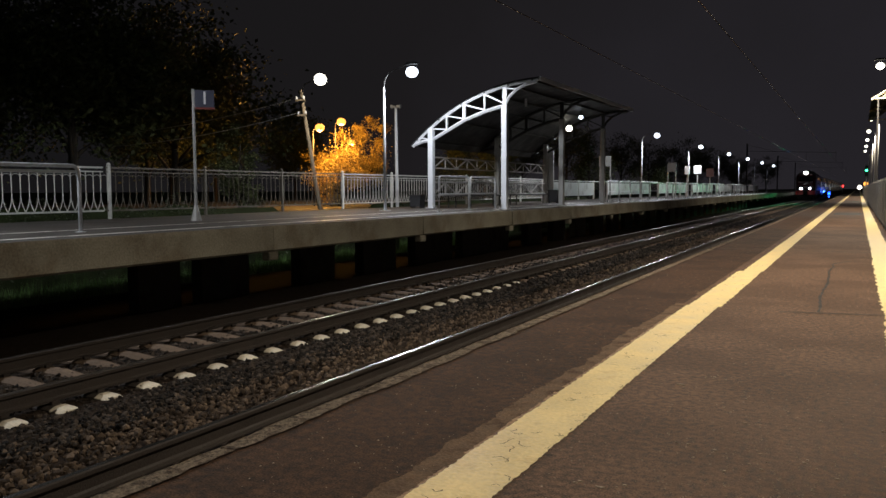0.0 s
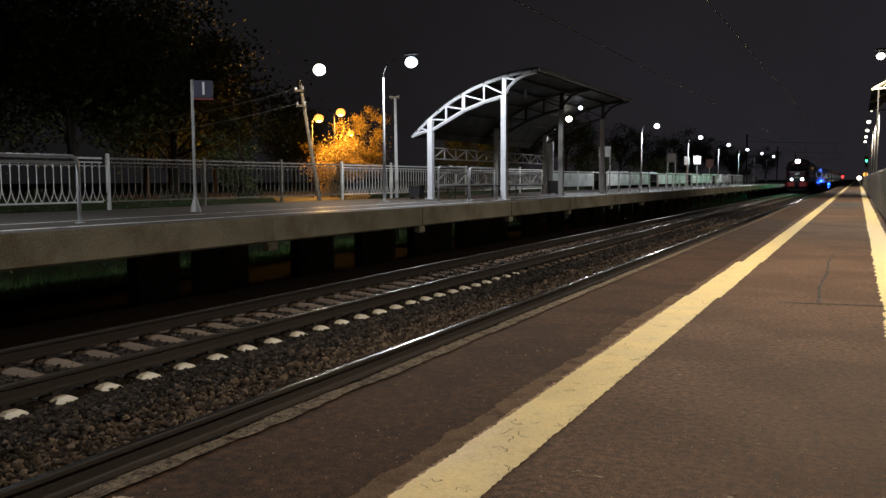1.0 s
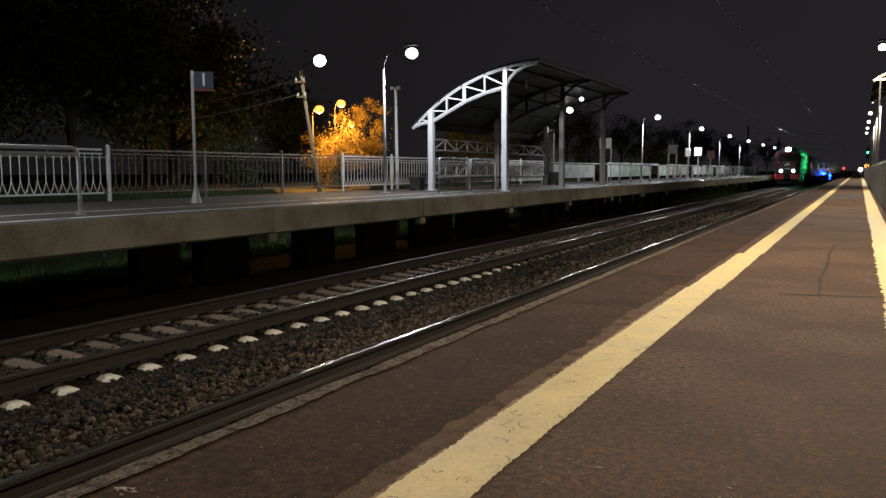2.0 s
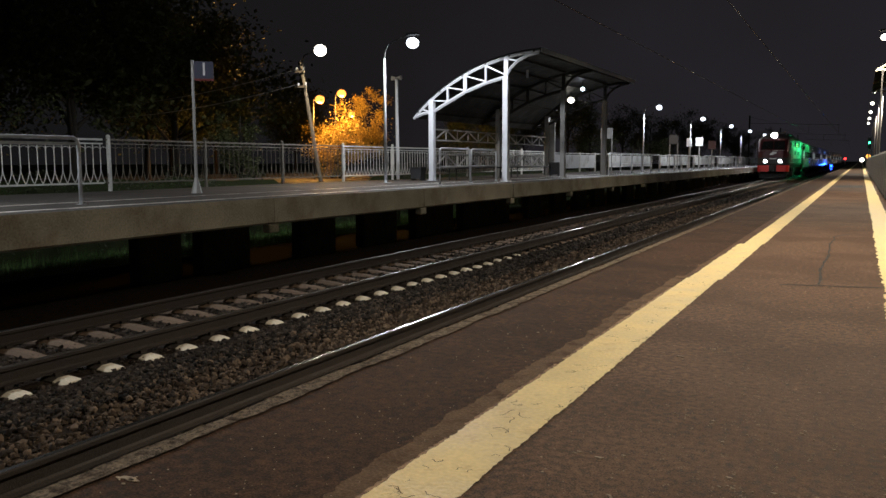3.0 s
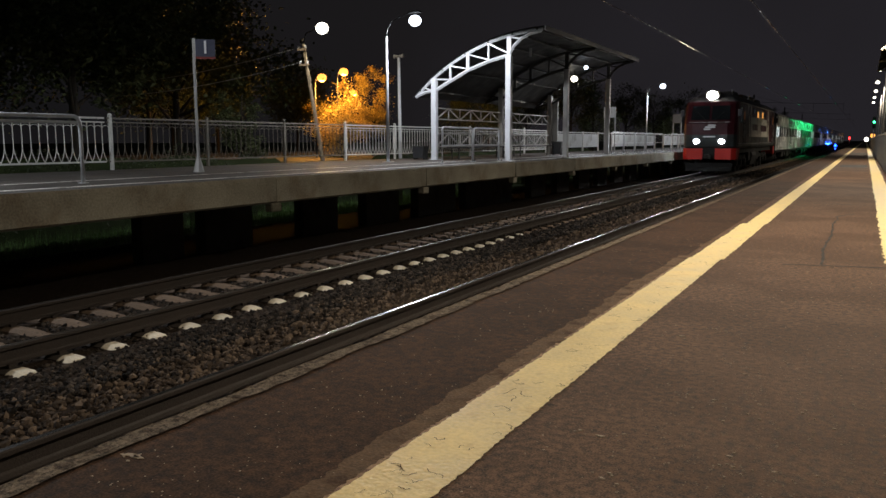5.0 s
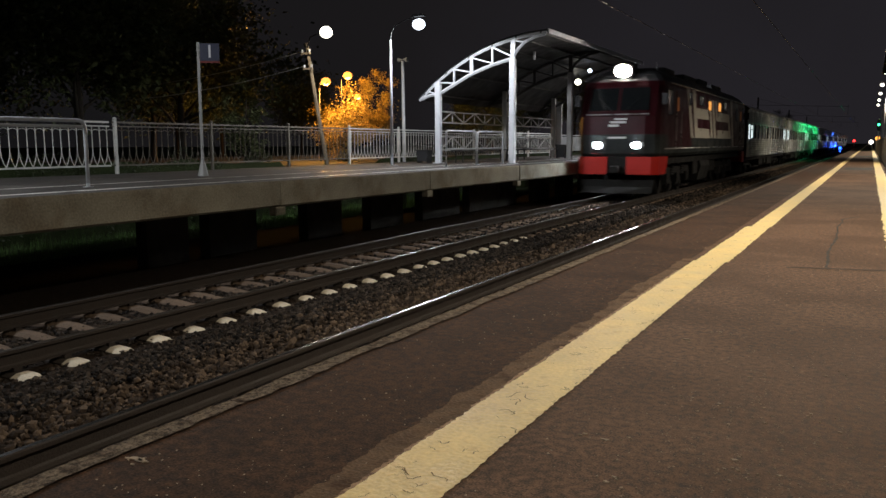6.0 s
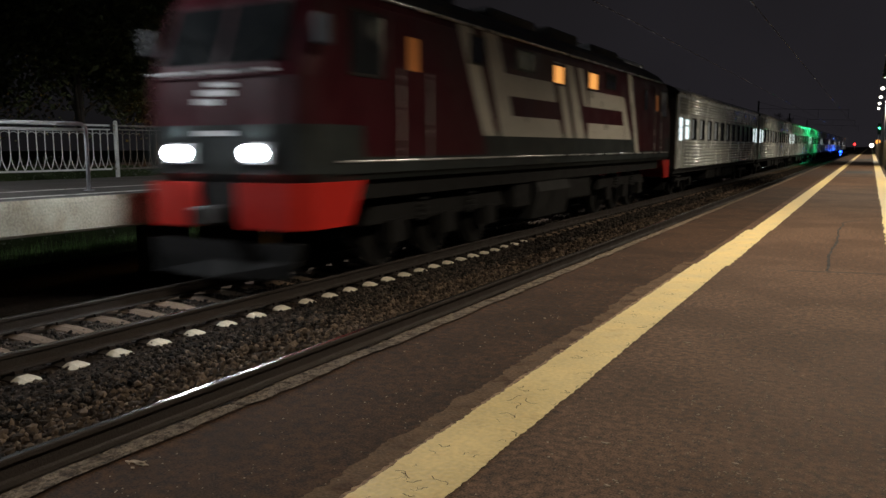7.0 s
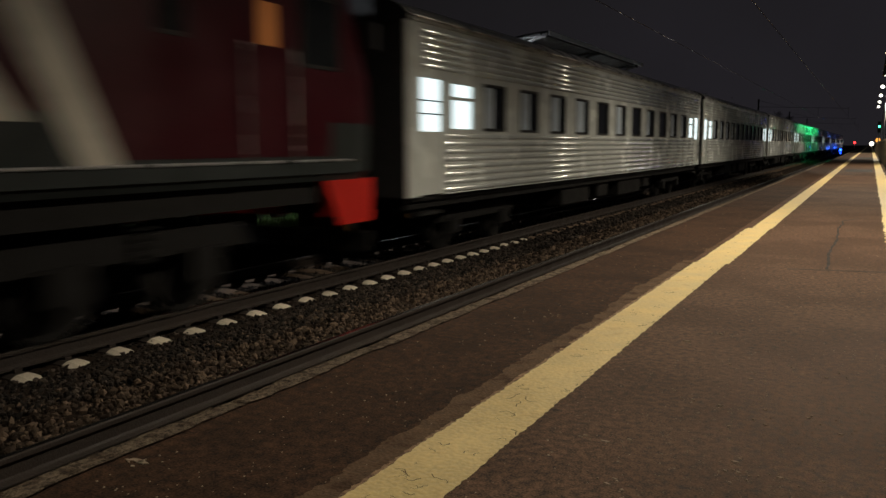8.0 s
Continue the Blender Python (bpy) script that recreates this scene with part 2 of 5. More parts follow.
def box(bm, x0, x1, y0, y1, z0, z1, bevel=0.0):
    v = [bm.verts.new(p) for p in ((x0, y0, z0), (x1, y0, z0), (x1, y1, z0), (x0, y1, z0), (x0, y0, z1), (x1, y0, z1), (x1, y1, z1), (x0, y1, z1))]
    f = [bm.faces.new([v[i] for i in q]) for q in ((0, 3, 2, 1), (4, 5, 6, 7), (0, 1, 5, 4), (1, 2, 6, 5), (2, 3, 7, 6), (3, 0, 4, 7))]
    if bevel:
        edges = list({e for q in f for e in q.edges})
        bmesh.ops.bevel(bm, geom=edges, offset=bevel, segments=1, affect="EDGES", profile=0.5)
    return bm


def tube(bm, pts, r, seg=8, r1=None, cap=True):
    """A round bar along the points."""
    pts = [Vector(p) for p in pts]
    n = len(pts)
    rings = []
    for i, p in enumerate(pts):
        d = (pts[min(i + 1, n - 1)] - pts[max(i - 1, 0)]).normalized()
        a = d.cross(Vector((0, 0, 1)))
        if a.length < 1e-3:
            a = d.cross(Vector((0, 1, 0)))
        a.normalize()
        b = d.cross(a).normalized()
        rr = r if r1 is None else r + (r1 - r) * i / (n - 1)
        rings.append([bm.verts.new(p + rr * (math.cos(2 * math.pi * k / seg) * a + math.sin(2 * math.pi * k / seg) * b)) for k in range(seg)])
    for u, w in zip(rings, rings[1:]):
        for k in range(seg):
            bm.faces.new((u[k], u[(k + 1) % seg], w[(k + 1) % seg], w[k]))
    if cap:
        bm.faces.new(rings[0][::-1])
        bm.faces.new(rings[-1])
    return bm


def bar(bm, p, q, w, h):
    """A square-section bar from p to q, w across and h deep."""
    p, q = Vector(p), Vector(q)
    d = (q - p).normalized()
    a = d.cross(Vector((0, 1, 0)))
    if a.length < 1e-3:
        a = d.cross(Vector((0, 0, 1)))
    a.normalize()
    b = d.cross(a).normalized()
    rings = [[bm.verts.new(c + sx * w / 2 * a + sy * h / 2 * b) for sx, sy in ((-1, -1), (1, -1), (1, 1), (-1, 1))] for c in (p, q)]
    for k in range(4):
        bm.faces.new((rings[0][k], rings[0][(k + 1) % 4], rings[1][(k + 1) % 4], rings[1][k]))
    bm.faces.new(rings[0][::-1])
    bm.faces.new(rings[1])
    return bm


def prism(bm, poly, axis, a, b):
    """A polygon pushed from a to b along an axis: 'x' takes (y, z), 'y' takes (x, z), 'z' takes (x, y)."""
    def place(u, v, w):
        return {"x": (w, u, v), "y": (u, w, v), "z": (u, v, w)}[axis]
    lo = [bm.verts.new(place(u, v, a)) for u, v in poly]
    hi = [bm.verts.new(place(u, v, b)) for u, v in poly]
    bm.faces.new(lo)
    bm.faces.new(hi[::-1])
    for k in range(len(poly)):
        j = (k + 1) % len(poly)
        bm.faces.new((lo[k], hi[k], hi[j], lo[j]))
    return bm


def ball(bm, c, r, sz=1.0, sub=2):
    bmesh.ops.create_icosphere(bm, subdivisions=sub, radius=r, matrix=Matrix.Translation(c) @ Matrix.Diagonal((1, 1, sz, 1)))
    return bm


def mesh_arrays(name, verts, faces, material, kind="stuff", label="", category=""):
    me = bpy.data.meshes.new(name)
    me.from_pydata(verts.tolist() if hasattr(verts, "tolist") else verts, [], faces.tolist() if hasattr(faces, "tolist") else faces)
    me.materials.append(material)
    ob = new(name, me)
    return tagged(ob, label, category, "", kind)


RAIL_Z = -1.05
FAR_TRACK, NEAR_TRACK = -8.13, -4.02
GROUND_Z = -1.75
FAR_Z = 0.24

# ---- ground, ballast, tracks ----


def build_ground():
    bm = bmesh.new()
    xs = [-1500, -200, -60, -40, -28, -22, -19, -17, -12, 2, 60, 1500]
    ys = [-1500, -60, -10, 0, 5, 10, 15, 20, 25, 30, 40, 60, 100, 200, 500, 2500]
    grid = [[bm.verts.new((x, y, GROUND_Z + (0.12 * noise.noise((x * 0.2, y * 0.2, 0)) if abs(x) < 100 and y < 300 else 0))) for y in ys] for x in xs]
    for i in range(len(xs) - 1):
        for j in range(len(ys) - 1):
            bm.faces.new((grid[i][j], grid[i + 1][j], grid[i + 1][j + 1], grid[i][j + 1]))
    tagged(finish("ground", bm, GRASS), "dark grassy ground around the station at night", "ground", "", "structure")


def build_street():
    """Road on a low bank behind the station, under the orange lamps."""
    bm = bmesh.new()
    prism(bm, [(-62, GROUND_Z - 0.2), (-28, GROUND_Z - 0.2), (-31, -0.26), (-58, -0.22)], "y", 38, 84)
    tagged(finish("street", bm, ASPHALT_FAR), "grey asphalt street on a low bank under orange lamps", "street", "", "structure")


def build_ballast():
    bm = bmesh.new()
    prof = [(-1.2, GROUND_Z), (-1.6, -1.30), (-3.2, -1.29), (-4.9, -1.30), (-5.4, -1.33), (-6.1, -1.345), (-6.6, -1.31), (-6.95, -1.30), (-7.3, -1.295), (-8.9, -1.30), (-9.6, -1.36), (-10.3, -1.42), (-12.2, -1.46), (-15.6, -1.52), (-16.7, GROUND_Z - 0.05)]
    ys = [-20 + 0.5 * i for i in range(160)] + [60, 65, 70, 80, 90, 100, 120, 150, 200, 300, 500, 900]
    rows = [[bm.verts.new((x, y, z + 0.02 * noise.noise((x * 3, y * 3, 1)))) for x, z in prof] for y in ys]
    for a, b in zip(rows, rows[1:]):
        for k in range(len(prof) - 1):
            bm.faces.new((a[k], a[k + 1], b[k + 1], b[k]))
    tagged(finish("ballast_bed", bm, GRAVEL), "brown crushed-stone ballast bed under the two tracks", "ballast", "", "structure")


def build_stones():
    base = bmesh.new()
    bmesh.ops.create_icosphere(base, subdivisions=1, radius=1.0)
    bv = np.array([v.co[:] for v in base.verts])
    bf = np.array([[v.index for v in f.verts] for f in base.faces])
    base.free()
    rng = np.random.default_rng(3)
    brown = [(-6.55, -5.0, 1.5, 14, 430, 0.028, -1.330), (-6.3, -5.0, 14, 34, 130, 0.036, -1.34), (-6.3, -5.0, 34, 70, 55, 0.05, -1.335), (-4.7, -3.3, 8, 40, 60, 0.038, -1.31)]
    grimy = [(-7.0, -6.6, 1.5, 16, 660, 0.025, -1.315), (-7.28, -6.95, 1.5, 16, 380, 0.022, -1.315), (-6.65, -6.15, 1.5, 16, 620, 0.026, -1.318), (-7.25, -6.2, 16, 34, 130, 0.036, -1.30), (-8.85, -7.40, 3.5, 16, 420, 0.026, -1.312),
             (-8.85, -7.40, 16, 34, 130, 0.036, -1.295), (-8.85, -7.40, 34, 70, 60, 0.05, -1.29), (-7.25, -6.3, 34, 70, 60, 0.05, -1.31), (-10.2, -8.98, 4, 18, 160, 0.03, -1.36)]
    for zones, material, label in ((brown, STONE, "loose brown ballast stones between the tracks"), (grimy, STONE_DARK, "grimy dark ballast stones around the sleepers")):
        vs, fs, n0 = [], [], 0
        for x0, x1, y0, y1, dens, r, z in zones:
            n = int((x1 - x0) * (y1 - y0) * dens)
            c = np.stack([rng.uniform(x0, x1, n), rng.uniform(y0, y1, n), z + rng.uniform(-0.015, 0.022, n)], 1)
            size = r * rng.uniform(0.55, 1.5, (n, 1, 1)) * rng.uniform(0.6, 1.3, (n, 1, 3))
            v = bv[None] * rng.uniform(0.58, 1.3, (n, len(bv), 1)) * size
            a = rng.uniform(0, 6.28, n)
            t = rng.uniform(-0.7, 0.7, n)
            ca, sa, ct, st = np.cos(a), np.sin(a), np.cos(t), np.sin(t)
            x, y, zz = v[..., 0], v[..., 1], v[..., 2]
            y, zz = ct[:, None] * y - st[:, None] * zz, st[:, None] * y + ct[:, None] * zz
            x, y = ca[:, None] * x - sa[:, None] * y, sa[:, None] * x + ca[:, None] * y
            vs.append((np.stack([x, y, zz], 2) + c[:, None]).reshape(-1, 3))
            fs.append((bf[None] + (np.arange(n) * len(bv))[:, None, None]).reshape(-1, 3) + n0)
            n0 += n * len(bv)
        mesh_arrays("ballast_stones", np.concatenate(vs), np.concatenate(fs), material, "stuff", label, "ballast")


def rail_mesh(y0, y1):
    """Rail with a worn bright running surface; origin on the rail's top centre."""
    bm = bmesh.new()
    prof = [(-0.026, 0.0), (0.026, 0.0), (0.0365, -0.010), (0.036, -0.040), (0.010, -0.052), (0.009, -0.145), (0.025, -0.160), (0.075, -0.170), (0.075, -0.180),
            (-0.075, -0.180), (-0.075, -0.170), (-0.025, -0.160), (-0.009, -0.145), (-0.010, -0.052), (-0.036, -0.040), (-0.0365, -0.010)]
    prism(bm, prof, "y", y0, y1)
    bm.normal_update()
    for f in bm.faces:
        if abs(f.normal.z) > 0.9 and f.calc_center_median().z > -0.001:
            f.material_index = 1
    return bm


def build_tracks():
    # sleeper: waisted top, rounded across, ends washed pale on the far track
    def sleeper_bm(white):
        bm = bmesh.new()
        sec = []
        for x, top in ((-1.21, -0.035), (-1.12, -0.01), (-0.95, 0.0), (-0.45, 0.0), (-0.15, -0.03), (0.15, -0.03), (0.45, 0.0), (0.70, 0.0), (0.96, 0.0), (1.06, -0.008), (1.13, -0.03)):
            ring = [(-0.15, -0.2), (0.15, -0.2), (0.125, top - 0.03), (0.06, top), (-0.06, top), (-0.125, top - 0.03)]
            sec.append((x, [bm.verts.new((x, y, z)) for y, z in ring]))
        for (xa, a), (xb, b) in zip(sec, sec[1:]):
            for k in range(6):
                f = bm.faces.new((a[k], a[(k + 1) % 6], b[(k + 1) % 6], b[k]))
                if white and xa > 0.9:
                    f.material_index = 1
                elif 0.69 < xa < 0.9:
                    f.material_index = 2
        bm.faces.new(sec[0][1])
        f = bm.faces.new(sec[-1][1][::-1])
        f.material_index = 1 if white else 0
        return bm
    for centre, label in ((FAR_TRACK, "far railway track with concrete sleepers and polished rails"), (NEAR_TRACK, "railway track beside the platform with polished rails")):
        track = thing("track", pose(centre, 0, RAIL_Z), label, "track", "", "structure")
        first = part("rail", rail_mesh(-20, 600), [RAIL_RUST, RAIL_STEEL], track, "rusty rail with bright worn top")
        first.matrix_basis = pose(0.80, 0, 0)
        again(first, pose(-0.80, 0, 0), track)
        far = centre == FAR_TRACK
        s = part("sleeper", sleeper_bm(far), [SLEEPER, SLEEPER_END, SLEEPER_GRIME], track)
        plain = part("sleeper", sleeper_bm(False), [SLEEPER, SLEEPER_END, SLEEPER_GRIME], track)
        plain.matrix_basis = pose(0, 5.30 + 0.5515 * 23, -0.20)
        s.matrix_basis = pose(0, 5.30 - 0.5515 * 16, -0.20)
        n = 130 if far else 60
        for i in [k for k in range(1, n) if k != 39]:
            again(s if i < 39 else plain, pose(random.uniform(-0.01, 0.01), 5.30 + 0.5515 * (i - 16), -0.20 + random.uniform(-0.006, 0.004), 0, 0, random.uniform(-0.5, 0.5)), track)
        bm = bmesh.new()
        for i in range(n, 560 if far else n + 1):
            box(bm, -1.35, 1.35, 5.30 + 0.5515 * (i - 16) - 0.12, 5.30 + 0.5515 * (i - 16) + 0.12, -0.4, -0.205)
        tagged(part("far_sleepers", bm, SLEEPER, track), kind="stuff")
        # rail clips on both sides of each rail
        bm = bmesh.new()
        for i in range(70 if far else 0):
            y = 5.30 + 0.5515 * (i - 8)
            for side in (-0.80, 0.80):
                for off in (-0.095, 0.095):
                    box(bm, side + off - 0.02, side + off + 0.02, y - 0.04, y + 0.04, -0.20, -0.165)
        tagged(part("rail_clips", bm, RAIL_RUST, track), kind="stuff") if far else bm.free()
        # fishplates at the rail joints
        for y in (4.55, 29.5):
            bm = bmesh.new()
            box(bm, -0.832, -0.812, y - 0.4, y + 0.4, -0.145, -0.055, 0.004)
            for k in (-0.3, -0.18, 0.18, 0.3):
                box(bm, -0.812, -0.79, y + k - 0.018, y + k + 0.018, -0.118, -0.082)
            part("fishplate", bm, RAIL_RUST, track)


# ---- near platform ----


def strip(bm, pts, width, z, ragged=0.0, seed=0):
    """A painted strip along x-y points, with an uneven edge, 3 mm thick."""
    rng = random.Random(seed)
    left, right = [], []
    for i, (x, y) in enumerate(pts):
        x0, y0 = pts[max(i - 1, 0)]
        x1, y1 = pts[min(i + 1, len(pts) - 1)]
        d = Vector((x1 - x0, y1 - y0)).normalized()
        nrm = Vector((-d.y, d.x))
        w = width / 2
        left.append(bm.verts.new((x + nrm.x * (w + rng.uniform(-ragged, ragged)), y + nrm.y * w, z)))
        right.append(bm.verts.new((x - nrm.x * (w + rng.uniform(-ragged, ragged)), y - nrm.y * w, z)))
    for a, b, c, d in zip(left, right, right[1:], left[1:]):
        bm.faces.new((a, b, c, d))
    return bm


def steps(y0, y1, near=0.05):
    y, out = y0, []
    while y < y1:
        out.append(y)
        y += near * max(1.0, y / 6)
    return out + [y1]


def build_near_platform():
    p = thing("platform_near", pose(0, 0, 0), "brown asphalt railway platform with worn concrete edge", "platform", "", "structure")
    bm = bmesh.new()
    box(bm, -1.22, 0.70, -25, 420, -0.30, 0.0)
    part("paving", bm, ASPHALT, p, "brown worn asphalt paving")
    bm = bmesh.new()
    box(bm, -2.0, -1.22, -25, 420, -0.30, -0.001)
    part("edge_paving", bm, ASPHALT_RED, p, "darker reddish asphalt strip along the edge")
    # edge stones, one every six metres, chipped along the rim
    rng = random.Random(5)
    for i in range(0, 60):
        y0 = -22 + 6.03 * i
        bm = bmesh.new()
        ys = steps(0, 6.024, 0.06 if y0 < 20 else 1.0)
        lo, hi, inner = [], [], []
        for y in ys:
            chip = max(0, noise.noise(((y0 + y) * 2.1, 0, 4))) * 0.028 + rng.uniform(0, 0.010)
            inn = -1.925 + 0.016 * noise.noise(((y0 + y) * 2.3, 3, 4)) + 0.012 * noise.noise(((y0 + y) * 11, 3, 4)) + rng.uniform(-0.008, 0.008)
            lo.append(bm.verts.new((-2.04, y0 + y, -0.30)))
            hi.append((bm.verts.new((-2.04, y0 + y, -0.02 - chip)), bm.verts.new((-2.02 + chip, y0 + y, 0.003))))
            inner.append(bm.verts.new((inn, y0 + y, 0.006)))
        for k in range(len(ys) - 1):
            bm.faces.new((lo[k], lo[k + 1], hi[k + 1][0], hi[k][0]))
            bm.faces.new((hi[k][0], hi[k + 1][0], hi[k + 1][1], hi[k][1]))
            bm.faces.new((hi[k][1], hi[k + 1][1], inner[k + 1], inner[k]))
        part("edge_stone", bm, EDGE_CONC, p)
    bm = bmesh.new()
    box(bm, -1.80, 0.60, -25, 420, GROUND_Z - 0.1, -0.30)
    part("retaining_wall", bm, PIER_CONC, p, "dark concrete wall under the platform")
    bm = bmesh.new()
    strip(bm, [(-1.06 + 0.004 * noise.noise((y * 0.7, 0, 0)), y) for y in steps(-6, 6.45, 0.02)], 0.238, 0.004, 0.005, 1)
    strip(bm, [(-1.042 + 0.004 * noise.noise((y * 0.9, 2, 0)), y) for y in steps(6.45, 9.4, 0.03)], 0.244, 0.004, 0.008, 2)
    strip(bm, [(-1.012 + 0.006 * noise.noise((y * 0.5, 2, 0)), y) for y in steps(9.4, 300, 0.03)], 0.208, 0.004, 0.008, 4)
    part("safety_line", bm, YELLOW, p, "thick cracked yellow safety line")
    bm = bmesh.new()
    strip(bm, [(0.305 + 0.02 * noise.noise((y * 0.7, 5, 0)), y) for y in steps(1, 300, 0.05)], 0.25, 0.004, 0.014, 3)
    part("fence_line", bm, YELLOW, p, "worn yellow line along the fence")
    bm = bmesh.new()
    for y0, y1, x0 in ((-2, 6.55, -1.285), (7.2, 7.9, -1.24)):
        ys = steps(y0, y1, 0.012)
        left = [min(x0 + 0.04 * noise.noise((y * 1.1, 7, 0)) + 0.03 * noise.noise((y * 6.1, 7, 0)) + 0.018 * noise.noise((y * 29, 7, 0)), -1.18) for y in ys]
        vl = [bm.verts.new((x, y, 0.0012)) for x, y in zip(left, ys)]
        vr = [bm.verts.new((-1.172, y, 0.0012)) for y in ys]
        for k in range(len(ys) - 1):
            bm.faces.new((vl[k], vr[k], vr[k + 1], vl[k + 1]))
    part("old_line", bm, OLD_LINE, p, "grey-brown trace of an older line")
    bm = bmesh.new()
    for k, (y0, y1) in enumerate(((0.8, 2.3), (2.45, 3.4), (3.5, 5.9))):
        strip(bm, [(-1.186 + 0.006 * noise.noise((y * 5, 1, 8)), y) for y in steps(y0, y1, 0.015)], 0.016, 0.0035, 0.006, 60 + k)
    part("paint_fringe", bm, FRINGE, p, "eroded brownish rim of the yellow line")
    bm = bmesh.new()
    crack = [(-0.25 + 0.012 * math.sin(3.1 * y) + 0.02 * noise.noise((y * 2, 1, 1)), y) for y in steps(6.5, 10.7, 0.08)] + [(-0.22, 10.85), (-0.16, 11.0), (-0.08, 11.2)]
    strip(bm, crack, 0.021, 0.003, 0.007, 6)
    strip(bm, [(-0.50 + 0.02 * i, 6.40 + 0.004 * i + 0.012 * noise.noise((i * 0.3, 2, 2))) for i in range(55)], 0.034, 0.003, 0.008, 7)
    for k, y in enumerate((12.85, 18.38)):
        strip(bm, [(-1.9 + 0.05 * i, y + 0.02 * noise.noise((i * 0.3, 2, k))) for i in range(50)], 0.035, 0.003, 0.008, 8 + k)
    part("cracks", bm, CRACK, p, "thin dark cracks in the asphalt")
    bm = bmesh.new()
    for y0, y1, x0, x1 in ((30.6, 33.6, -0.75, 0.1), (58, 64, -0.8, 0.1)):
        strip(bm, [((x0 + x1) / 2, y) for y in steps(y0, y1, 0.1)], x1 - x0, 0.002, 0.02, 9)
    part("patches", bm, CRACK, p, "black tar patch")
    # short cracks through the thick paint
    bm = bmesh.new()
    r3 = random.Random(14)
    for _ in range(130):
        y = 1.5 + 9 * r3.random() ** 1.6
        x = -1.06 + r3.uniform(-0.11, 0.10)
        a, l, bend = r3.gauss(0.1, 0.5), r3.uniform(0.02, 0.09), r3.uniform(-0.4, 0.4)
        pts = []
        for k in range(8):
            x, y = min(max(x + l / 6 * math.cos(a), -1.17), -0.95), y + l / 6 * math.sin(a)
            a += 0.4 * bend + r3.gauss(0, 0.7)
            pts.append((x + 0.0001 * k, y))
        strip(bm, pts, r3.uniform(0.0010, 0.0034), 0.0055, 0.0008, r3.randint(0, 999))
    part("paint_cracks", bm, OLD_LINE, p, "short dark cracks in the yellow paint")
    # flakes of pale paint in loose clusters
    bm = bmesh.new()
    for x, y, spread, count in ((-1.85, 1.58, 0.030, 9), (-0.68, 2.36, 0.035, 7), (-0.58, 2.05, 0.04, 6), (-0.52, 2.9, 0.03, 5), (-0.62, 4.0, 0.05, 5), (-0.22, 2.3, 0.10, 14), (-0.1, 2.8, 0.12, 10), (-1.62, 3.9, 0.02, 2), (-1.5, 4.0, 0.01, 2), (-0.2, 3.4, 0.2, 10)):
        for _ in range(count):
            cx, cy, s0 = x + r3.gauss(0, spread), y + r3.gauss(0, spread * 0.6), r3.uniform(0.0015, 0.006)
            ring = [(cx + 1.6 * s0 * r3.uniform(0.35, 1.4) * math.cos(k * 1.05), cy + s0 * r3.uniform(0.35, 1.4) * math.sin(k * 1.05)) for k in range(6)]
            prism(bm, ring, "z", 0.0, 0.003)
    for cx, cy, w, d in ((-1.862, 1.575, 0.034, 0.011), (-1.843, 1.572, 0.016, 0.008), (-0.683, 2.36, 0.02, 0.005), (-0.715, 3.80, 0.022, 0.008)):
        ring = [(cx + w * r3.uniform(0.6, 1.1) * math.cos(k * 0.63), cy + d * r3.uniform(0.5, 1.2) * math.sin(k * 0.63)) for k in range(10)]
        prism(bm, ring, "z", 0.0, 0.003)
    tagged(finish("paint_flakes", bm, OLD_CHIP), "small pale paint flakes lying on the platform", "litter", "", "stuff")
    r2 = random.Random(8)
    spots = [(r2.uniform(-1.85, 0.5), 1.4 + 14 * r2.random() ** 2) for _ in range(1500)] + [(r2.gauss(-0.12, 0.24), 2.0 + abs(r2.gauss(0, 0.9))) for _ in range(1200)]
    vs, fs = [], []
    for x, y in spots:
        q, k = r2.uniform(0.0014, 0.0040), len(vs)
        vs += [(x + q * r2.uniform(0.6, 1.4) * u, y + q * r2.uniform(0.6, 1.4) * v, 0.002 + 0.6 * q * w) for u, v, w in ((1, 0, 0), (0, 1, 0), (-1, 0, 0), (0, -1, 0), (0, 0, 1))]
        fs += [(k, k + 1, k + 4), (k + 1, k + 2, k + 4), (k + 2, k + 3, k + 4), (k + 3, k, k + 4)]
    mesh_arrays("grit", vs, fs, OLD_CHIP, "stuff", "fine pale grit scattered on the asphalt", "grit")


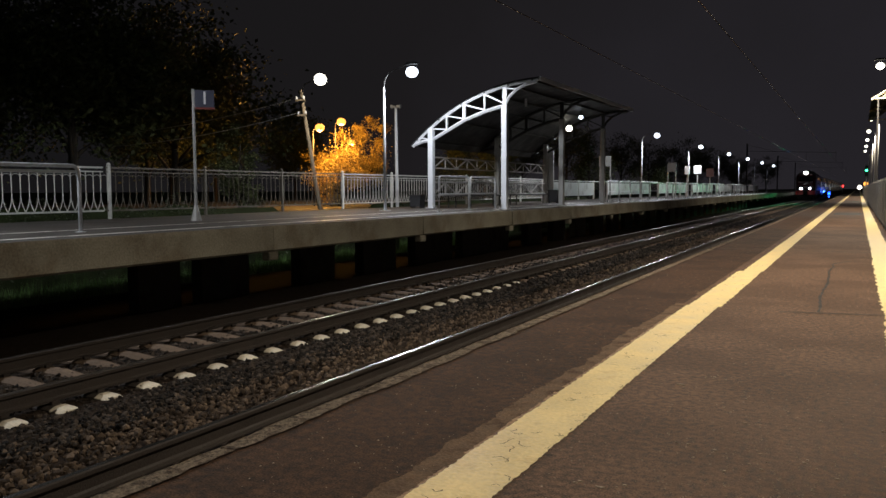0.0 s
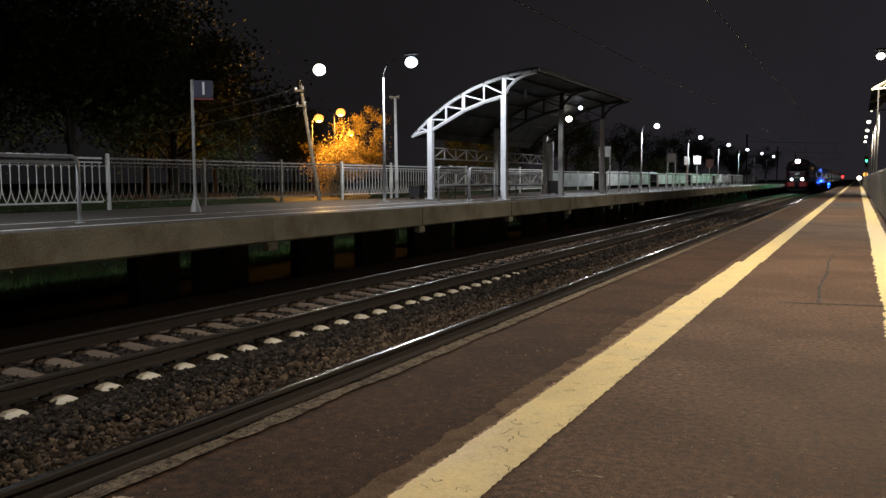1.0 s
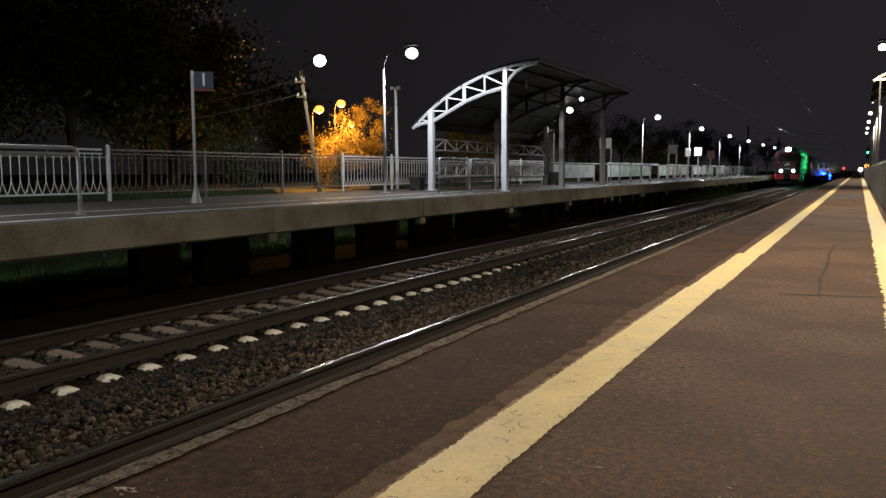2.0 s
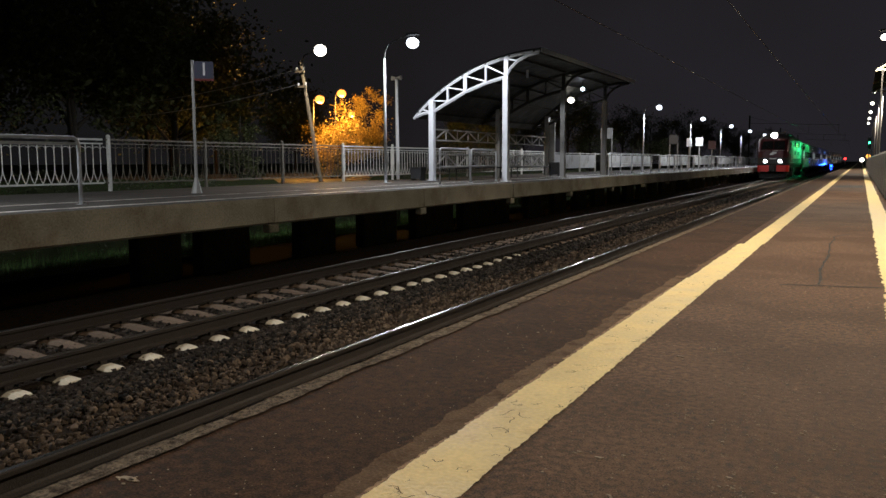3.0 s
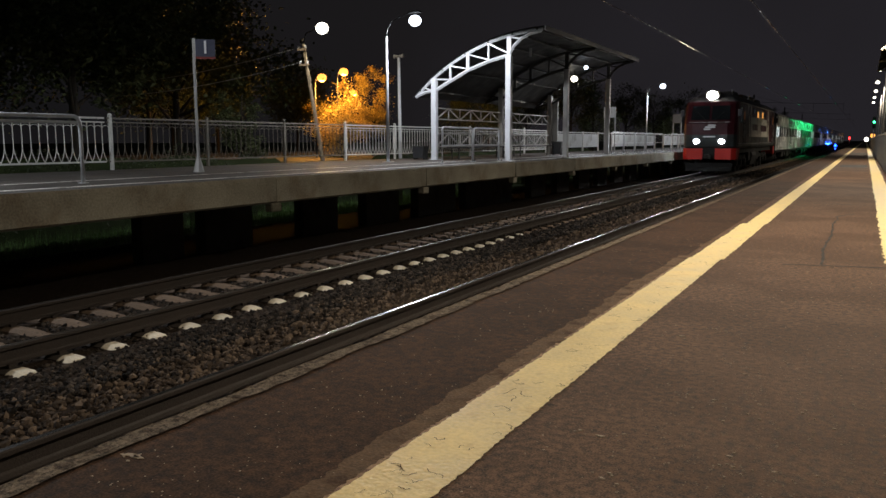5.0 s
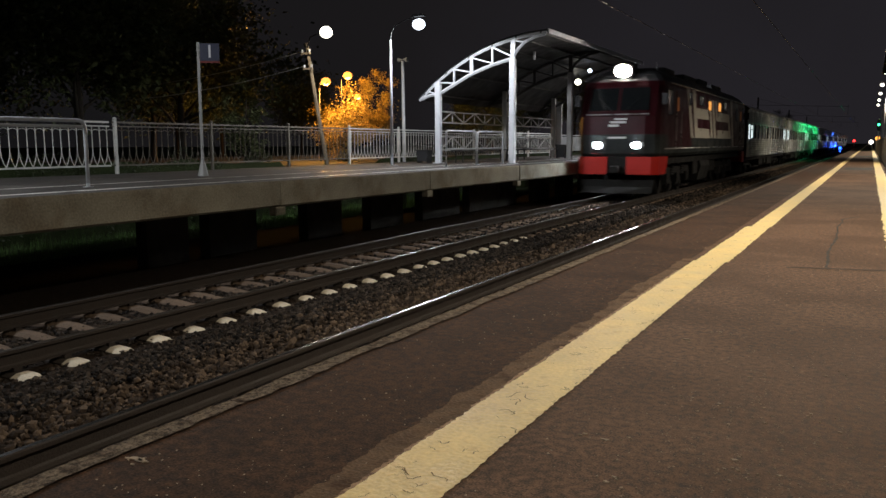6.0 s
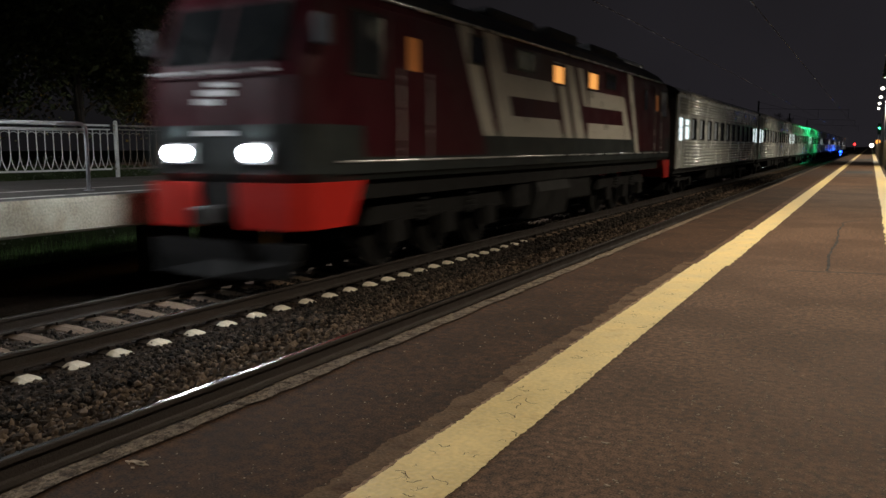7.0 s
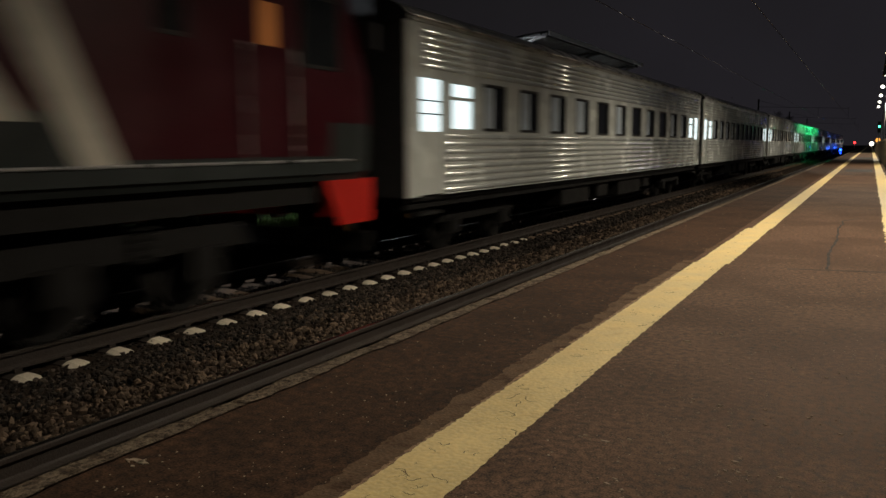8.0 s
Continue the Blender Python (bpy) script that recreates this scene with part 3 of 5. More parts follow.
def build_near_fence():
    f = thing("boundary_fence", pose(0.56, 0, 0), "grey profiled sheet fence along the platform back", "fence", "", "structure")
    bm = bmesh.new()
    prof = []
    for k in range(10):
        u = 0.2 * k
        prof += [(u, 0.0), (u + 0.08, 0.0), (u + 0.10, 0.035), (u + 0.18, 0.035)]
    for thick in (0.0,):
        lo = [bm.verts.new((w, u, 0.04)) for u, w in prof]
        hi = [bm.verts.new((w, u, 1.10)) for u, w in prof]
        for k in range(len(prof) - 1):
            bm.faces.new((lo[k], lo[k + 1], hi[k + 1], hi[k]))
    sheet = part("sheet", bm, FENCE_R, f)
    sheet.matrix_basis = pose(0, 4, 0)
    bm = bmesh.new()
    box(bm, -0.03, 0.05, -0.03, 0.03, 0, 1.16)
    post = part("post", bm, GREY_POST, f)
    post.matrix_basis = pose(0, 3.97, 0)
    for i in range(1, 70):
        again(sheet, pose(0, 4 + 2.02 * i, random.uniform(-0.01, 0.01)), f)
        again(post, pose(0, 3.97 + 2.02 * i, 0), f)
    bm = bmesh.new()
    box(bm, -0.025, 0.045, 4, 146, 1.10, 1.13)
    part("cap_rail", bm, GREY_POST, f)


# ---- far platform ----


def build_far_platform():
    p = thing("platform_far", pose(0, 0, 0), "raised concrete slab platform on piers across the tracks", "platform", "", "structure")
    rng = random.Random(11)
    slab_mesh = None
    for i in range(-3, 40):
        y0 = 12.31 + 6.06 * (i - 2)
        if i < 12:
            bm = bmesh.new()
            ys = steps(0, 6.03, 0.25)
            rings = []
            for y in ys:
                c = max(0, noise.noise((y * 1.7 + i * 7, 0, 9))) * 0.05
                rings.append([bm.verts.new(q) for q in ((-10.16, y, -0.51), (-10.10, y, -0.47), (-10.10 - 0.1 * c, y, -0.06 - c), (-10.12 - c, y, 0.0 - 0.3 * c), (-16.6, y, 0.0), (-16.6, y, -0.51))])
            for a, b in zip(rings, rings[1:]):
                for k in range(6):
                    bm.faces.new((a[k], a[(k + 1) % 6], b[(k + 1) % 6], b[k])).material_index = 1 if k == 3 else 0
            bm.faces.new(rings[0])
            bm.faces.new(rings[-1][::-1])
            s = part("slab", bm, [SLAB_CONC, ASPHALT_FAR], p)
            s.matrix_basis = pose(rng.uniform(-0.012, 0.012), y0, FAR_Z + rng.uniform(-0.012, 0.0))
            slab_mesh = s
        else:
            again(slab_mesh, pose(rng.uniform(-0.012, 0.012), y0, FAR_Z + rng.uniform(-0.012, 0.0)), p)
    spans = [(1.5, 2.9), (4.7, 6.1), (11.0, 12.1), (12.7, 14.2), (16.1, 17.6), (19.0, 20.8), (22.0, 24.6), (25.4, 29.6)] + [(31.7 + 3.2 * i, 33.4 + 3.2 * i) for i in range(24)]
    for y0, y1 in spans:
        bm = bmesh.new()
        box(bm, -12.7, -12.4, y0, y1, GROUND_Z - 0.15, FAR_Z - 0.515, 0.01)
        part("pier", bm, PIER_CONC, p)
    bm = bmesh.new()
    box(bm, -10.3, -10.12, 0, 0.3, FAR_Z - 0.68, FAR_Z - 0.51, 0.02)
    corbel = part("corbel", bm, SLAB_CONC, p)
    corbel.matrix_basis = pose(0, 12.31 - 0.15, 0)
    for i in range(0, 24):
        y = 12.31 + 6.06 * (i - 2)
        if i > 0:
            again(corbel, pose(0, y - 0.15 + 6.06, 0), p)
    bm = bmesh.new()
    strip(bm, [(-10.62, y) for y in steps(-5, 200, 0.3)], 0.17, FAR_Z + 0.006, 0.01, 21)
    strip(bm, [(-12.15, y) for y in steps(-5, 200, 0.3)], 0.13, FAR_Z + 0.006, 0.01, 22)
    part("platform_lines", bm, PALE_LINE, p, "pale painted lines on the far platform")


def build_back_fence():
    """Ornamental steel fence: straight bars that split into pointed lobes at the foot."""
    fence = thing("platform_fence", pose(-16.5, 0, FAR_Z), "pale painted steel fence with pointed looped balusters", "fence", "", "structure")
    span, first = 3.42, 13.7 - 3.42 * 4
    bm = bmesh.new()
    box(bm, -0.038, 0.038, -0.038, 0.038, -0.01, 1.30, 0.006)
    ball(bm, (0, 0, 1.335), 0.052, 1.0, 2)
    post = part("post", bm, FENCE_PAINT, fence)
    post.matrix_basis = pose(0, first, 0)
    bm = bmesh.new()
    for z, h in ((1.26, 0.045), (1.16, 0.03), (0.20, 0.04)):
        box(bm, -0.02, 0.02, 0.05, span - 0.05, z - h / 2, z + h / 2)
    rails = part("rails", bm, FENCE_PAINT, fence)
    rails.matrix_basis = pose(0, first, 0)
    gap = (span - 0.24) / 15
    bm = bmesh.new()
    tube(bm, [(0, 0, 1.16), (0, 0, 0.50)], 0.011, 5, cap=False)
    for sgn in (-1, 1):
        tube(bm, [(0, 0, 0.56), (0, sgn * gap * 0.06, 0.46), (0, sgn * gap * 0.22, 0.34), (0, sgn * gap * 0.5, 0.21)], 0.010, 5, cap=False)
    tube(bm, [(0, 0, 1.0)] + [(0, gap / 2 - gap / 2 * math.cos(a), 1.0 + 0.08 * math.sin(a)) for a in (0.5, 1.0, 1.57, 2.1, 2.6)] + [(0, gap, 1.0)], 0.007, 4, cap=False)
    bal = part("baluster", bm, FENCE_PAINT, fence)
    bal.matrix_basis = pose(0, first + 0.12, 0)
    # Darker brown copies of post, rails and baluster, used in bays 4 to 6.
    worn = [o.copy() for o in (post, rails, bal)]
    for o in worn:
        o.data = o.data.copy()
        o.data.materials[0] = FENCE_BROWN
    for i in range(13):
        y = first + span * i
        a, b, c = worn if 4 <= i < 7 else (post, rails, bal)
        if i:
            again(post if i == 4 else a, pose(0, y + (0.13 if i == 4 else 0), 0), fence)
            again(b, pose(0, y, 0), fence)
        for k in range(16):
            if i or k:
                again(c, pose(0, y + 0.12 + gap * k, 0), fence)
    for o in worn:
        bpy.data.objects.remove(o)
    # further along, white sheet panels between the posts
    white = thing("panel_fence", pose(-16.5, 0, FAR_Z), "white sheet panel fence along the back of the platform", "fence", "", "structure")
    y0 = first + span * 13
    bm = bmesh.new()
    box(bm, -0.015, 0.015, 0.08, span - 0.08, 0.25, 1.12, 0.004)
    panel = part("panel", bm, WHITE_PANEL, white)
    panel.matrix_basis = pose(0, y0, 0)
    bm = bmesh.new()
    box(bm, -0.04, 0.04, -0.04, 0.04, 0, 1.28)
    box(bm, -0.025, 0.025, 0.04, span - 0.04, 1.18, 1.23)
    wpost = part("post", bm, FENCE_PAINT, white)
    wpost.matrix_basis = pose(0, y0, 0)
    for i in range(1, 34):
        again(wpost, pose(0, y0 + span * i, 0), white)
        if i % 5 != 3:
            again(panel, pose(0, y0 + span * i, 0), white)


def guard_rail(y0, y1, label="galvanised tubular guard rail on the platform"):
    g = thing("guard_rail", pose(-11.5, y0, FAR_Z), label, "guard rail", "guard rails on the far platform")
    L, h, r = y1 - y0, 1.10, 0.12
    bm = bmesh.new()
    arc = [(0, r - r * math.cos(a), h - r + r * math.sin(a)) for a in (0.4, 0.8, 1.2, 1.57)]
    pts = [(0, 0, 0), (0, 0, h - r)] + arc + [(0, L - y, z) for _, y, z in arc[::-1]] + [(0, L, h - r), (0, L, 0)]
    tube(bm, pts, 0.032, 8)
    part("hoop", bm, GALV, g, smooth=True)
    bm = bmesh.new()
    tube(bm, [(0, 0.03, 0.55), (0, L - 0.03, 0.55)], 0.018, 6)
    if L > 3:
        bm.free()
        bm = bmesh.new()
        tube(bm, [(0, 0.05, 1.0), (0, L - 0.05, 1.0)], 0.026, 6)
    part("cross_rail", bm, GALV, g)
    for y in (0, L):
        bm = bmesh.new()
        box(bm, -0.06, 0.06, y - 0.06, y + 0.06, 0, 0.012)
        part("foot_plate", bm, GALV, g)
    return g


# ---- shelter on the far platform ----


def arch_z(x):
    """Height of the canopy over the rails' side distance."""
    return 4.69 - 7.24 + math.sqrt(max(7.24 ** 2 - (x + 9.6) ** 2, 0.01))


def build_shelter():
    s = thing("platform_shelter", pose(0, 25.97, 0), "white steel platform shelter with arched trussed canopy", "shelter")
    XB, XF, XL, XR = -13.95, -11.03, -14.72, -9.80
    frames = (0.0, 6.05, 12.1)
    lower = [(XB, 2.72), (-13.3, 3.05), (-12.6, 3.40), (-11.8, 3.67), (XF, 3.85)]
    for k, y in enumerate(frames):
        # Only the front frame keeps its white; the frames behind are darkened for shade.
        paint = WHITE_PAINT if k == 0 else DARK_SHADED_STEEL
        for x, top in ((XB, 3.16), (XF, 3.82)):
            bm = bmesh.new()
            w = 0.10
            box(bm, x - w, x + w, y - w, y + w, FAR_Z, top, 0.012)
            box(bm, x - w - 0.06, x + w + 0.06, y - w - 0.06, y + w + 0.06, FAR_Z, FAR_Z + 0.03)
            # Columns behind the first are toned grey to stand for the canopy's shade.
            part("column", bm, WHITE_PAINT if k == 0 else GREY_POST, s, "white box-section column" if k == 0 else "white box-section column toned grey for shade")
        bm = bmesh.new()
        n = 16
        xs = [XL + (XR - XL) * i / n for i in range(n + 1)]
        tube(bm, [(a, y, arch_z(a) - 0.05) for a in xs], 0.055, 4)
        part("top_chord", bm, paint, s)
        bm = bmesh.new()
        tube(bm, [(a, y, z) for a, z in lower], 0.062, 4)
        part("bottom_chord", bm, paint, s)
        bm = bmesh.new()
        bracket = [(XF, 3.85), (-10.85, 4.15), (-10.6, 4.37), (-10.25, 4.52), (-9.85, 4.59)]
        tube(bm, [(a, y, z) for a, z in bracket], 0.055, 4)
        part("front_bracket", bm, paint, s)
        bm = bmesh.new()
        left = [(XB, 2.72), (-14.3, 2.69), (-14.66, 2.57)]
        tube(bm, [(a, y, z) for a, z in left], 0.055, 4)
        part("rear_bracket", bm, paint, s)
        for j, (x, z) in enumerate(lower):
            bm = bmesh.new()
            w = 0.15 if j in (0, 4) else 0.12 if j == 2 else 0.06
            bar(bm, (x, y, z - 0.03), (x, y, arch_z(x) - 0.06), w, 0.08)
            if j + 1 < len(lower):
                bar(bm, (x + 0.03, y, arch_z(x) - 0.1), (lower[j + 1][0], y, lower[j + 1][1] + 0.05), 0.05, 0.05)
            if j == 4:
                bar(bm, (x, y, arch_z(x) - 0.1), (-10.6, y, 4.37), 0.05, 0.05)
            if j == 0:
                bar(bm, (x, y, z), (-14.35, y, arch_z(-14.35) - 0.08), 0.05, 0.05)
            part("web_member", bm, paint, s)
    # canopy sheet with standing ridges
    bm = bmesh.new()
    n = 22
    xs = [XL - 0.06 + (XR - XL + 0.12) * i / n for i in range(n + 1)]
    ya, yb = -0.07, 12.5
    for t in (0.0, 0.03):
        a = [bm.verts.new((x, ya, arch_z(x) + 0.02 + t)) for x in xs]
        b = [bm.verts.new((x, yb, arch_z(x) + 0.02 + t)) for x in xs]
        for k in range(n):
            bm.faces.new((a[k], a[k + 1], b[k + 1], b[k]))
    part("canopy", bm, ROOF_DARK, s, "dark curved canopy sheet")
    for x in (-14.5, -13.6, -12.7, -11.8, -10.9, -10.0):
        bm = bmesh.new()
        box(bm, x - 0.025, x + 0.025, ya, yb, arch_z(x) - 0.06, arch_z(x) + 0.0)
        part("purlin", bm, DARK_SHADED_STEEL, s)
    bm = bmesh.new()
    box(bm, XR + 0.06, XR + 0.11, ya, yb, arch_z(XR) - 0.09, arch_z(XR) + 0.06)
    part("gutter", bm, GALV, s)
    # lattice bands of the rear wall
    for bay in (0, 1):
        y0, y1 = frames[bay] + 0.15, frames[bay + 1] - 0.15
        for z0, z1 in ((1.72, 2.12), (0.72, 1.20)):
            bm = bmesh.new()
            bar(bm, (XB, y0, z0), (XB, y1, z0), 0.05, 0.05)
            bar(bm, (XB, y0, z1), (XB, y1, z1), 0.05, 0.05)
            m = 6
            for i in range(m):
                u, v = y0 + (y1 - y0) * i / m, y0 + (y1 - y0) * (i + 1) / m
                up = i % 2 == 0
                bar(bm, (XB, u, z0 if up else z1), (XB, v, z1 if up else z0), 0.04, 0.04)
                bar(bm, (XB, v, z0), (XB, v, z1), 0.035, 0.035)
            part("lattice_band", bm, GREY_POST, s, "pale lattice girder of the rear wall")
        bm = bmesh.new()
        box(bm, XB + 0.15, XB + 0.6, y0 + 0.5, y1 - 0.5, FAR_Z + 0.42, FAR_Z + 0.47, 0.01)
        for y in (y0 + 0.8, y1 - 0.8):
            for xo in (0.2, 0.5):
                box(bm, XB + xo, XB + xo + 0.04, y - 0.02, y + 0.02, FAR_Z, FAR_Z + 0.42)
        b = finish("bench", bm, DARK_SHADED_STEEL)
        b.matrix_basis = pose(0, 25.97, 0)
        tagged(b, "dark grey bench under the shelter", "bench", "benches in the shelter")
    bm = bmesh.new()
    box(bm, -14.0, -13.6, 12.25, 12.35, FAR_Z + 0.05, 3.0, 0.01)
    for z in (1.0, 1.8, 2.4):
        box(bm, -13.62, -13.58, 12.22, 12.25, z, z + 0.05)
    part("end_panel", bm, WHITE_PANEL, s, "pale end panel")
    bm = bmesh.new()
    tube(bm, [(-10.6, 0.9, 3.86), (-10.6, 0.9, 4.14)], 0.05, 8)
    part("hanging_camera", bm, WHITE_PAINT, s)
    for x, y, z, r, m in ((-11.3, 9.44, 4.17, 0.10, LENS_COOL), (-12.3, 10.8, 3.80, 0.16, LENS_WARM)):
        bm = bmesh.new()
        tube(bm, [(x, y, z), (x, y, arch_z(x))], 0.015, 6)
        rod = part("lamp_rod", bm, DARK_SHADED_STEEL, s)
        bm = bmesh.new()
        ball(bm, (x, y, z), r, 0.9, 2)
        part("canopy_lamp", bm, m, rod, "small glowing lamp under the canopy", smooth=True)


def litter_bin(x, y, w=0.5, h=0.55):
    b = thing("litter_bin", pose(x, y, FAR_Z), "dark metal litter bin standing on the platform", "litter bin", "litter bins")
    bm = bmesh.new()
    prism(bm, [(-w / 2, 0.05), (w / 2, 0.05), (w / 2 + 0.04, h), (-w / 2 - 0.04, h)], "y", -0.2, 0.2)
    part("bin_body", bm, DARK, b)
    bm = bmesh.new()
    box(bm, -w / 2 - 0.06, w / 2 + 0.06, -0.23, 0.23, h, h + 0.05, 0.01)
    part("rim", bm, DARK_SHADED_STEEL, b)
    for sx in (-1, 1):
        bm = bmesh.new()
        box(bm, sx * w / 2 - 0.03, sx * w / 2 + 0.03, -0.15, 0.15, 0, 0.06)
        part("foot", bm, DARK, b)


def text_mesh(word, size, material, parent, m):
    cu = bpy.data.curves.new("sign_text", "FONT")
    cu.body, cu.size, cu.align_x, cu.align_y, cu.extrude, cu.offset = word, size, "CENTER", "CENTER", 0.003, 0.003
    tmp = bpy.data.objects.new("tmp", cu)
    me = bpy.data.meshes.new_from_object(tmp)
    bpy.data.objects.remove(tmp)
    me.name = "number"
    me.materials.append(material)
    ob = new("number", me)
    ob.parent = parent
    ob.matrix_basis = m
    return ob


def build_platform_sign():
    s = thing("platform_sign", pose(-13.3, 13.5, FAR_Z, 0, 0, 0), "dark blue platform number sign with red band on a grey pole", "sign")
    bm = bmesh.new()
    tube(bm, [(0, 0, 0.25), (0.0, 0, 2.95)], 0.034, 10)
    part("pole", bm, GREY_POST, s)
    bm = bmesh.new()
    bmesh.ops.create_cone(bm, cap_ends=True, segments=8, radius1=0.125, radius2=0.035, depth=0.36, matrix=Matrix.Translation((0, 0, 0.18)))
    part("base", bm, GREY_POST, s, "flared grey base")
    turn = pose(0.05, 0, 2.68, 0, 0, 40)
    bm = bmesh.new()
    box(bm, 0.0, 0.42, -0.015, 0.015, -0.13, 0.25, 0.004)
    bd = part("board", bm, SIGN_BLUE, s, "dark blue board")
    bd.matrix_basis = turn
    bm = bmesh.new()
    box(bm, 0.0, 0.42, -0.016, 0.014, -0.18, -0.132)
    rb = part("red_band", bm, SIGN_RED, s)
    rb.matrix_basis = turn
    text_mesh("1", 0.40, SIGN_WHITE, s, turn @ pose(0.21, -0.018, 0.06, 90, 0, 0))


def info_board(x, y, w, h, z, material, label, posts=2):
    b = thing("notice_board", pose(x, y, FAR_Z, 0, 0, 0), label, "notice board")
    bm = bmesh.new()
    box(bm, -w / 2, w / 2, -0.03, 0.03, z, z + h, 0.008)
    part("board", bm, material, b)
    for sx in ((-1, 1) if posts == 2 else (0,)):
        bm = bmesh.new()
        box(bm, sx * (w / 2 - 0.05) - 0.04, sx * (w / 2 - 0.05) + 0.04, 0.03, 0.09, 0, z + h * 0.9)
        part("post", bm, GREY_POST, b)


# ---- lamps and poles ----


def street_lamp(x, y, base, h, reach, lens, label, group, r=0.25, direct=1, steel=None):
    """A tubular column with a curved arm reaching towards the tracks and a glowing lantern."""
    steel = steel or GREY_POST
    s = thing("street_lamp", pose(x, y, base), label, "street lamp", group)
    bm = bmesh.new()
    tube(bm, [(0, 0, 0), (0, 0, h * 0.5), (0, 0, h - 0.5)], 0.05, 10, 0.034)
    part("column", bm, steel, s, smooth=True)
    bm = bmesh.new()
    tube(bm, [(0, 0, h - 0.55), (0.03 * direct, 0, h - 0.3), (0.15 * direct, 0, h - 0.08), (0.45 * direct, 0, h + 0.06), (reach * direct - 0.15 * direct, 0, h + 0.16)], 0.013, 8)
    part("arm", bm, DARK_SHADED_STEEL, s)
    bm = bmesh.new()
    prism(bm, [(-0.22, 0.0), (0.22, 0.0), (0.14, 0.07), (-0.14, 0.07)], "y", -0.10, 0.10)
    hd = part("housing", bm, DARK_SHADED_STEEL, s)
    hd.matrix_basis = pose(reach * direct, 0, h + 0.16)
    bm = bmesh.new()
    ball(bm, (0, 0, 0), r, 0.85, 3)
    ln = part("lantern", bm, lens, s, "bright glowing lantern", smooth=True)
    ln.matrix_basis = pose(reach * direct, 0, h + 0.02 - 0.1)
    ln.visible_shadow = False
    bm = bmesh.new()
    box(bm, -0.14, 0.14, -0.14, 0.14, 0, 0.02)
    part("base_plate", bm, steel, s)


def build_lamps():
    for y in NEAR_LAMPS:
        street_lamp(1.15, y, -0.02, 5.9, 0.53, LENS_WARM, "grey lamp post with bright warm lantern by the platform fence", "near platform lamps", 0.16, -1)
    for y in FAR_LAMPS:
        street_lamp(-13.85, y + 0.35, FAR_Z, 4.52, 1.05, LENS_COOL, "slender lamp post with curved arm and cold white lantern", "far platform lamps", 0.20, 1, GALV)
    # leaning timber pole with wires, and the lamp behind it
    p = thing("utility_pole", pose(-19.5, 26.6, GROUND_Z), "leaning weathered timber utility pole with a bright lamp", "utility pole")
    bm = bmesh.new()
    tube(bm, [(0.38, 0.1, -0.1), (-0.16, -0.08, 3.4), (-0.62, -0.25, 6.72)], 0.10, 10, 0.065)
    part("pole", bm, WOOD, p, smooth=True)
    for z, k in ((6.25, -0.57), (5.65, -0.49)):
        bm = bmesh.new()
        box(bm, k - 0.22, k + 0.22, -0.40, -0.32, z, z + 0.08)
        part("crossarm", bm, WOOD, p)
        for sx in (-0.18, 0.18):
            bm = bmesh.new()
            tube(bm, [(k + sx, -0.36, z + 0.08), (k + sx, -0.36, z + 0.2)], 0.04, 6)
            part("insulator", bm, WHITE_PAINT, p)
    for z in (6.4, 5.8):
        bm = bmesh.new()
        pts = []
        for i in range(13):
            u = i / 12
            pts.append((-20.2 - 14 * u, 26.3 + 2 * u, GROUND_Z + z - 0.5 * u * (1 - u) * 2 - 0.9 * u))
        tube(bm, pts, 0.012, 4)
        tagged(finish("overhead_cable", bm, GALV), "thin cable strung from the timber pole", "cable")
    bm = bmesh.new()
    tube(bm, [(-0.60, -0.25, 6.5), (-0.1, -0.7, 6.85), (1.0, -1.2, 6.98)], 0.022, 6)
    arm = part("lamp_arm", bm, DARK_SHADED_STEEL, p)
    bm = bmesh.new()
    ball(bm, (1.08, -1.25, 6.90), 0.24, 0.92, 3)
    part("lantern", bm, LENS_WARM, arm, "bright glowing lantern", smooth=True).visible_shadow = False
    s = thing("speaker_mast", pose(-17.2, 29.0, GROUND_Z), "pale steel mast with loudspeakers on top", "mast")
    bm = bmesh.new()
    tube(bm, [(0, 0, 0), (-0.1, 0.1, 6.1)], 0.075, 10, 0.06)
    part("mast", bm, WHITE_PAINT, s, smooth=True)
    for sx in (-1, 1):
        bm = bmesh.new()
        bmesh.ops.create_cone(bm, cap_ends=True, segments=10, radius1=0.04, radius2=0.09, depth=0.2, matrix=Matrix.Translation((-0.1 + sx * 0.12, 0.1, 6.15)) @ Matrix.Rotation(sx * 1.57, 4, "Y"))
        part("loudspeaker", bm, GREY_POST, s)
    # sodium lamps of the street behind
    for x, y, h in ((-35, 48, 7.3), (-35.5, 51.5, 8.0), (-45, 67, 7.5)):
        street_lamp(x - 0.6, y, GROUND_Z, h, 0.6, LENS_SODIUM, "street lamp glowing orange among the trees", "orange street lamps", 0.34, 1, DARK)
        d = bpy.data.lights.new("sodium_light", "POINT")
        d.energy, d.color, d.shadow_soft_size = 2300, SODIUM, 0.3
        o = new("sodium_light", d)
        o.location = (x, y, GROUND_Z + h - 0.55)


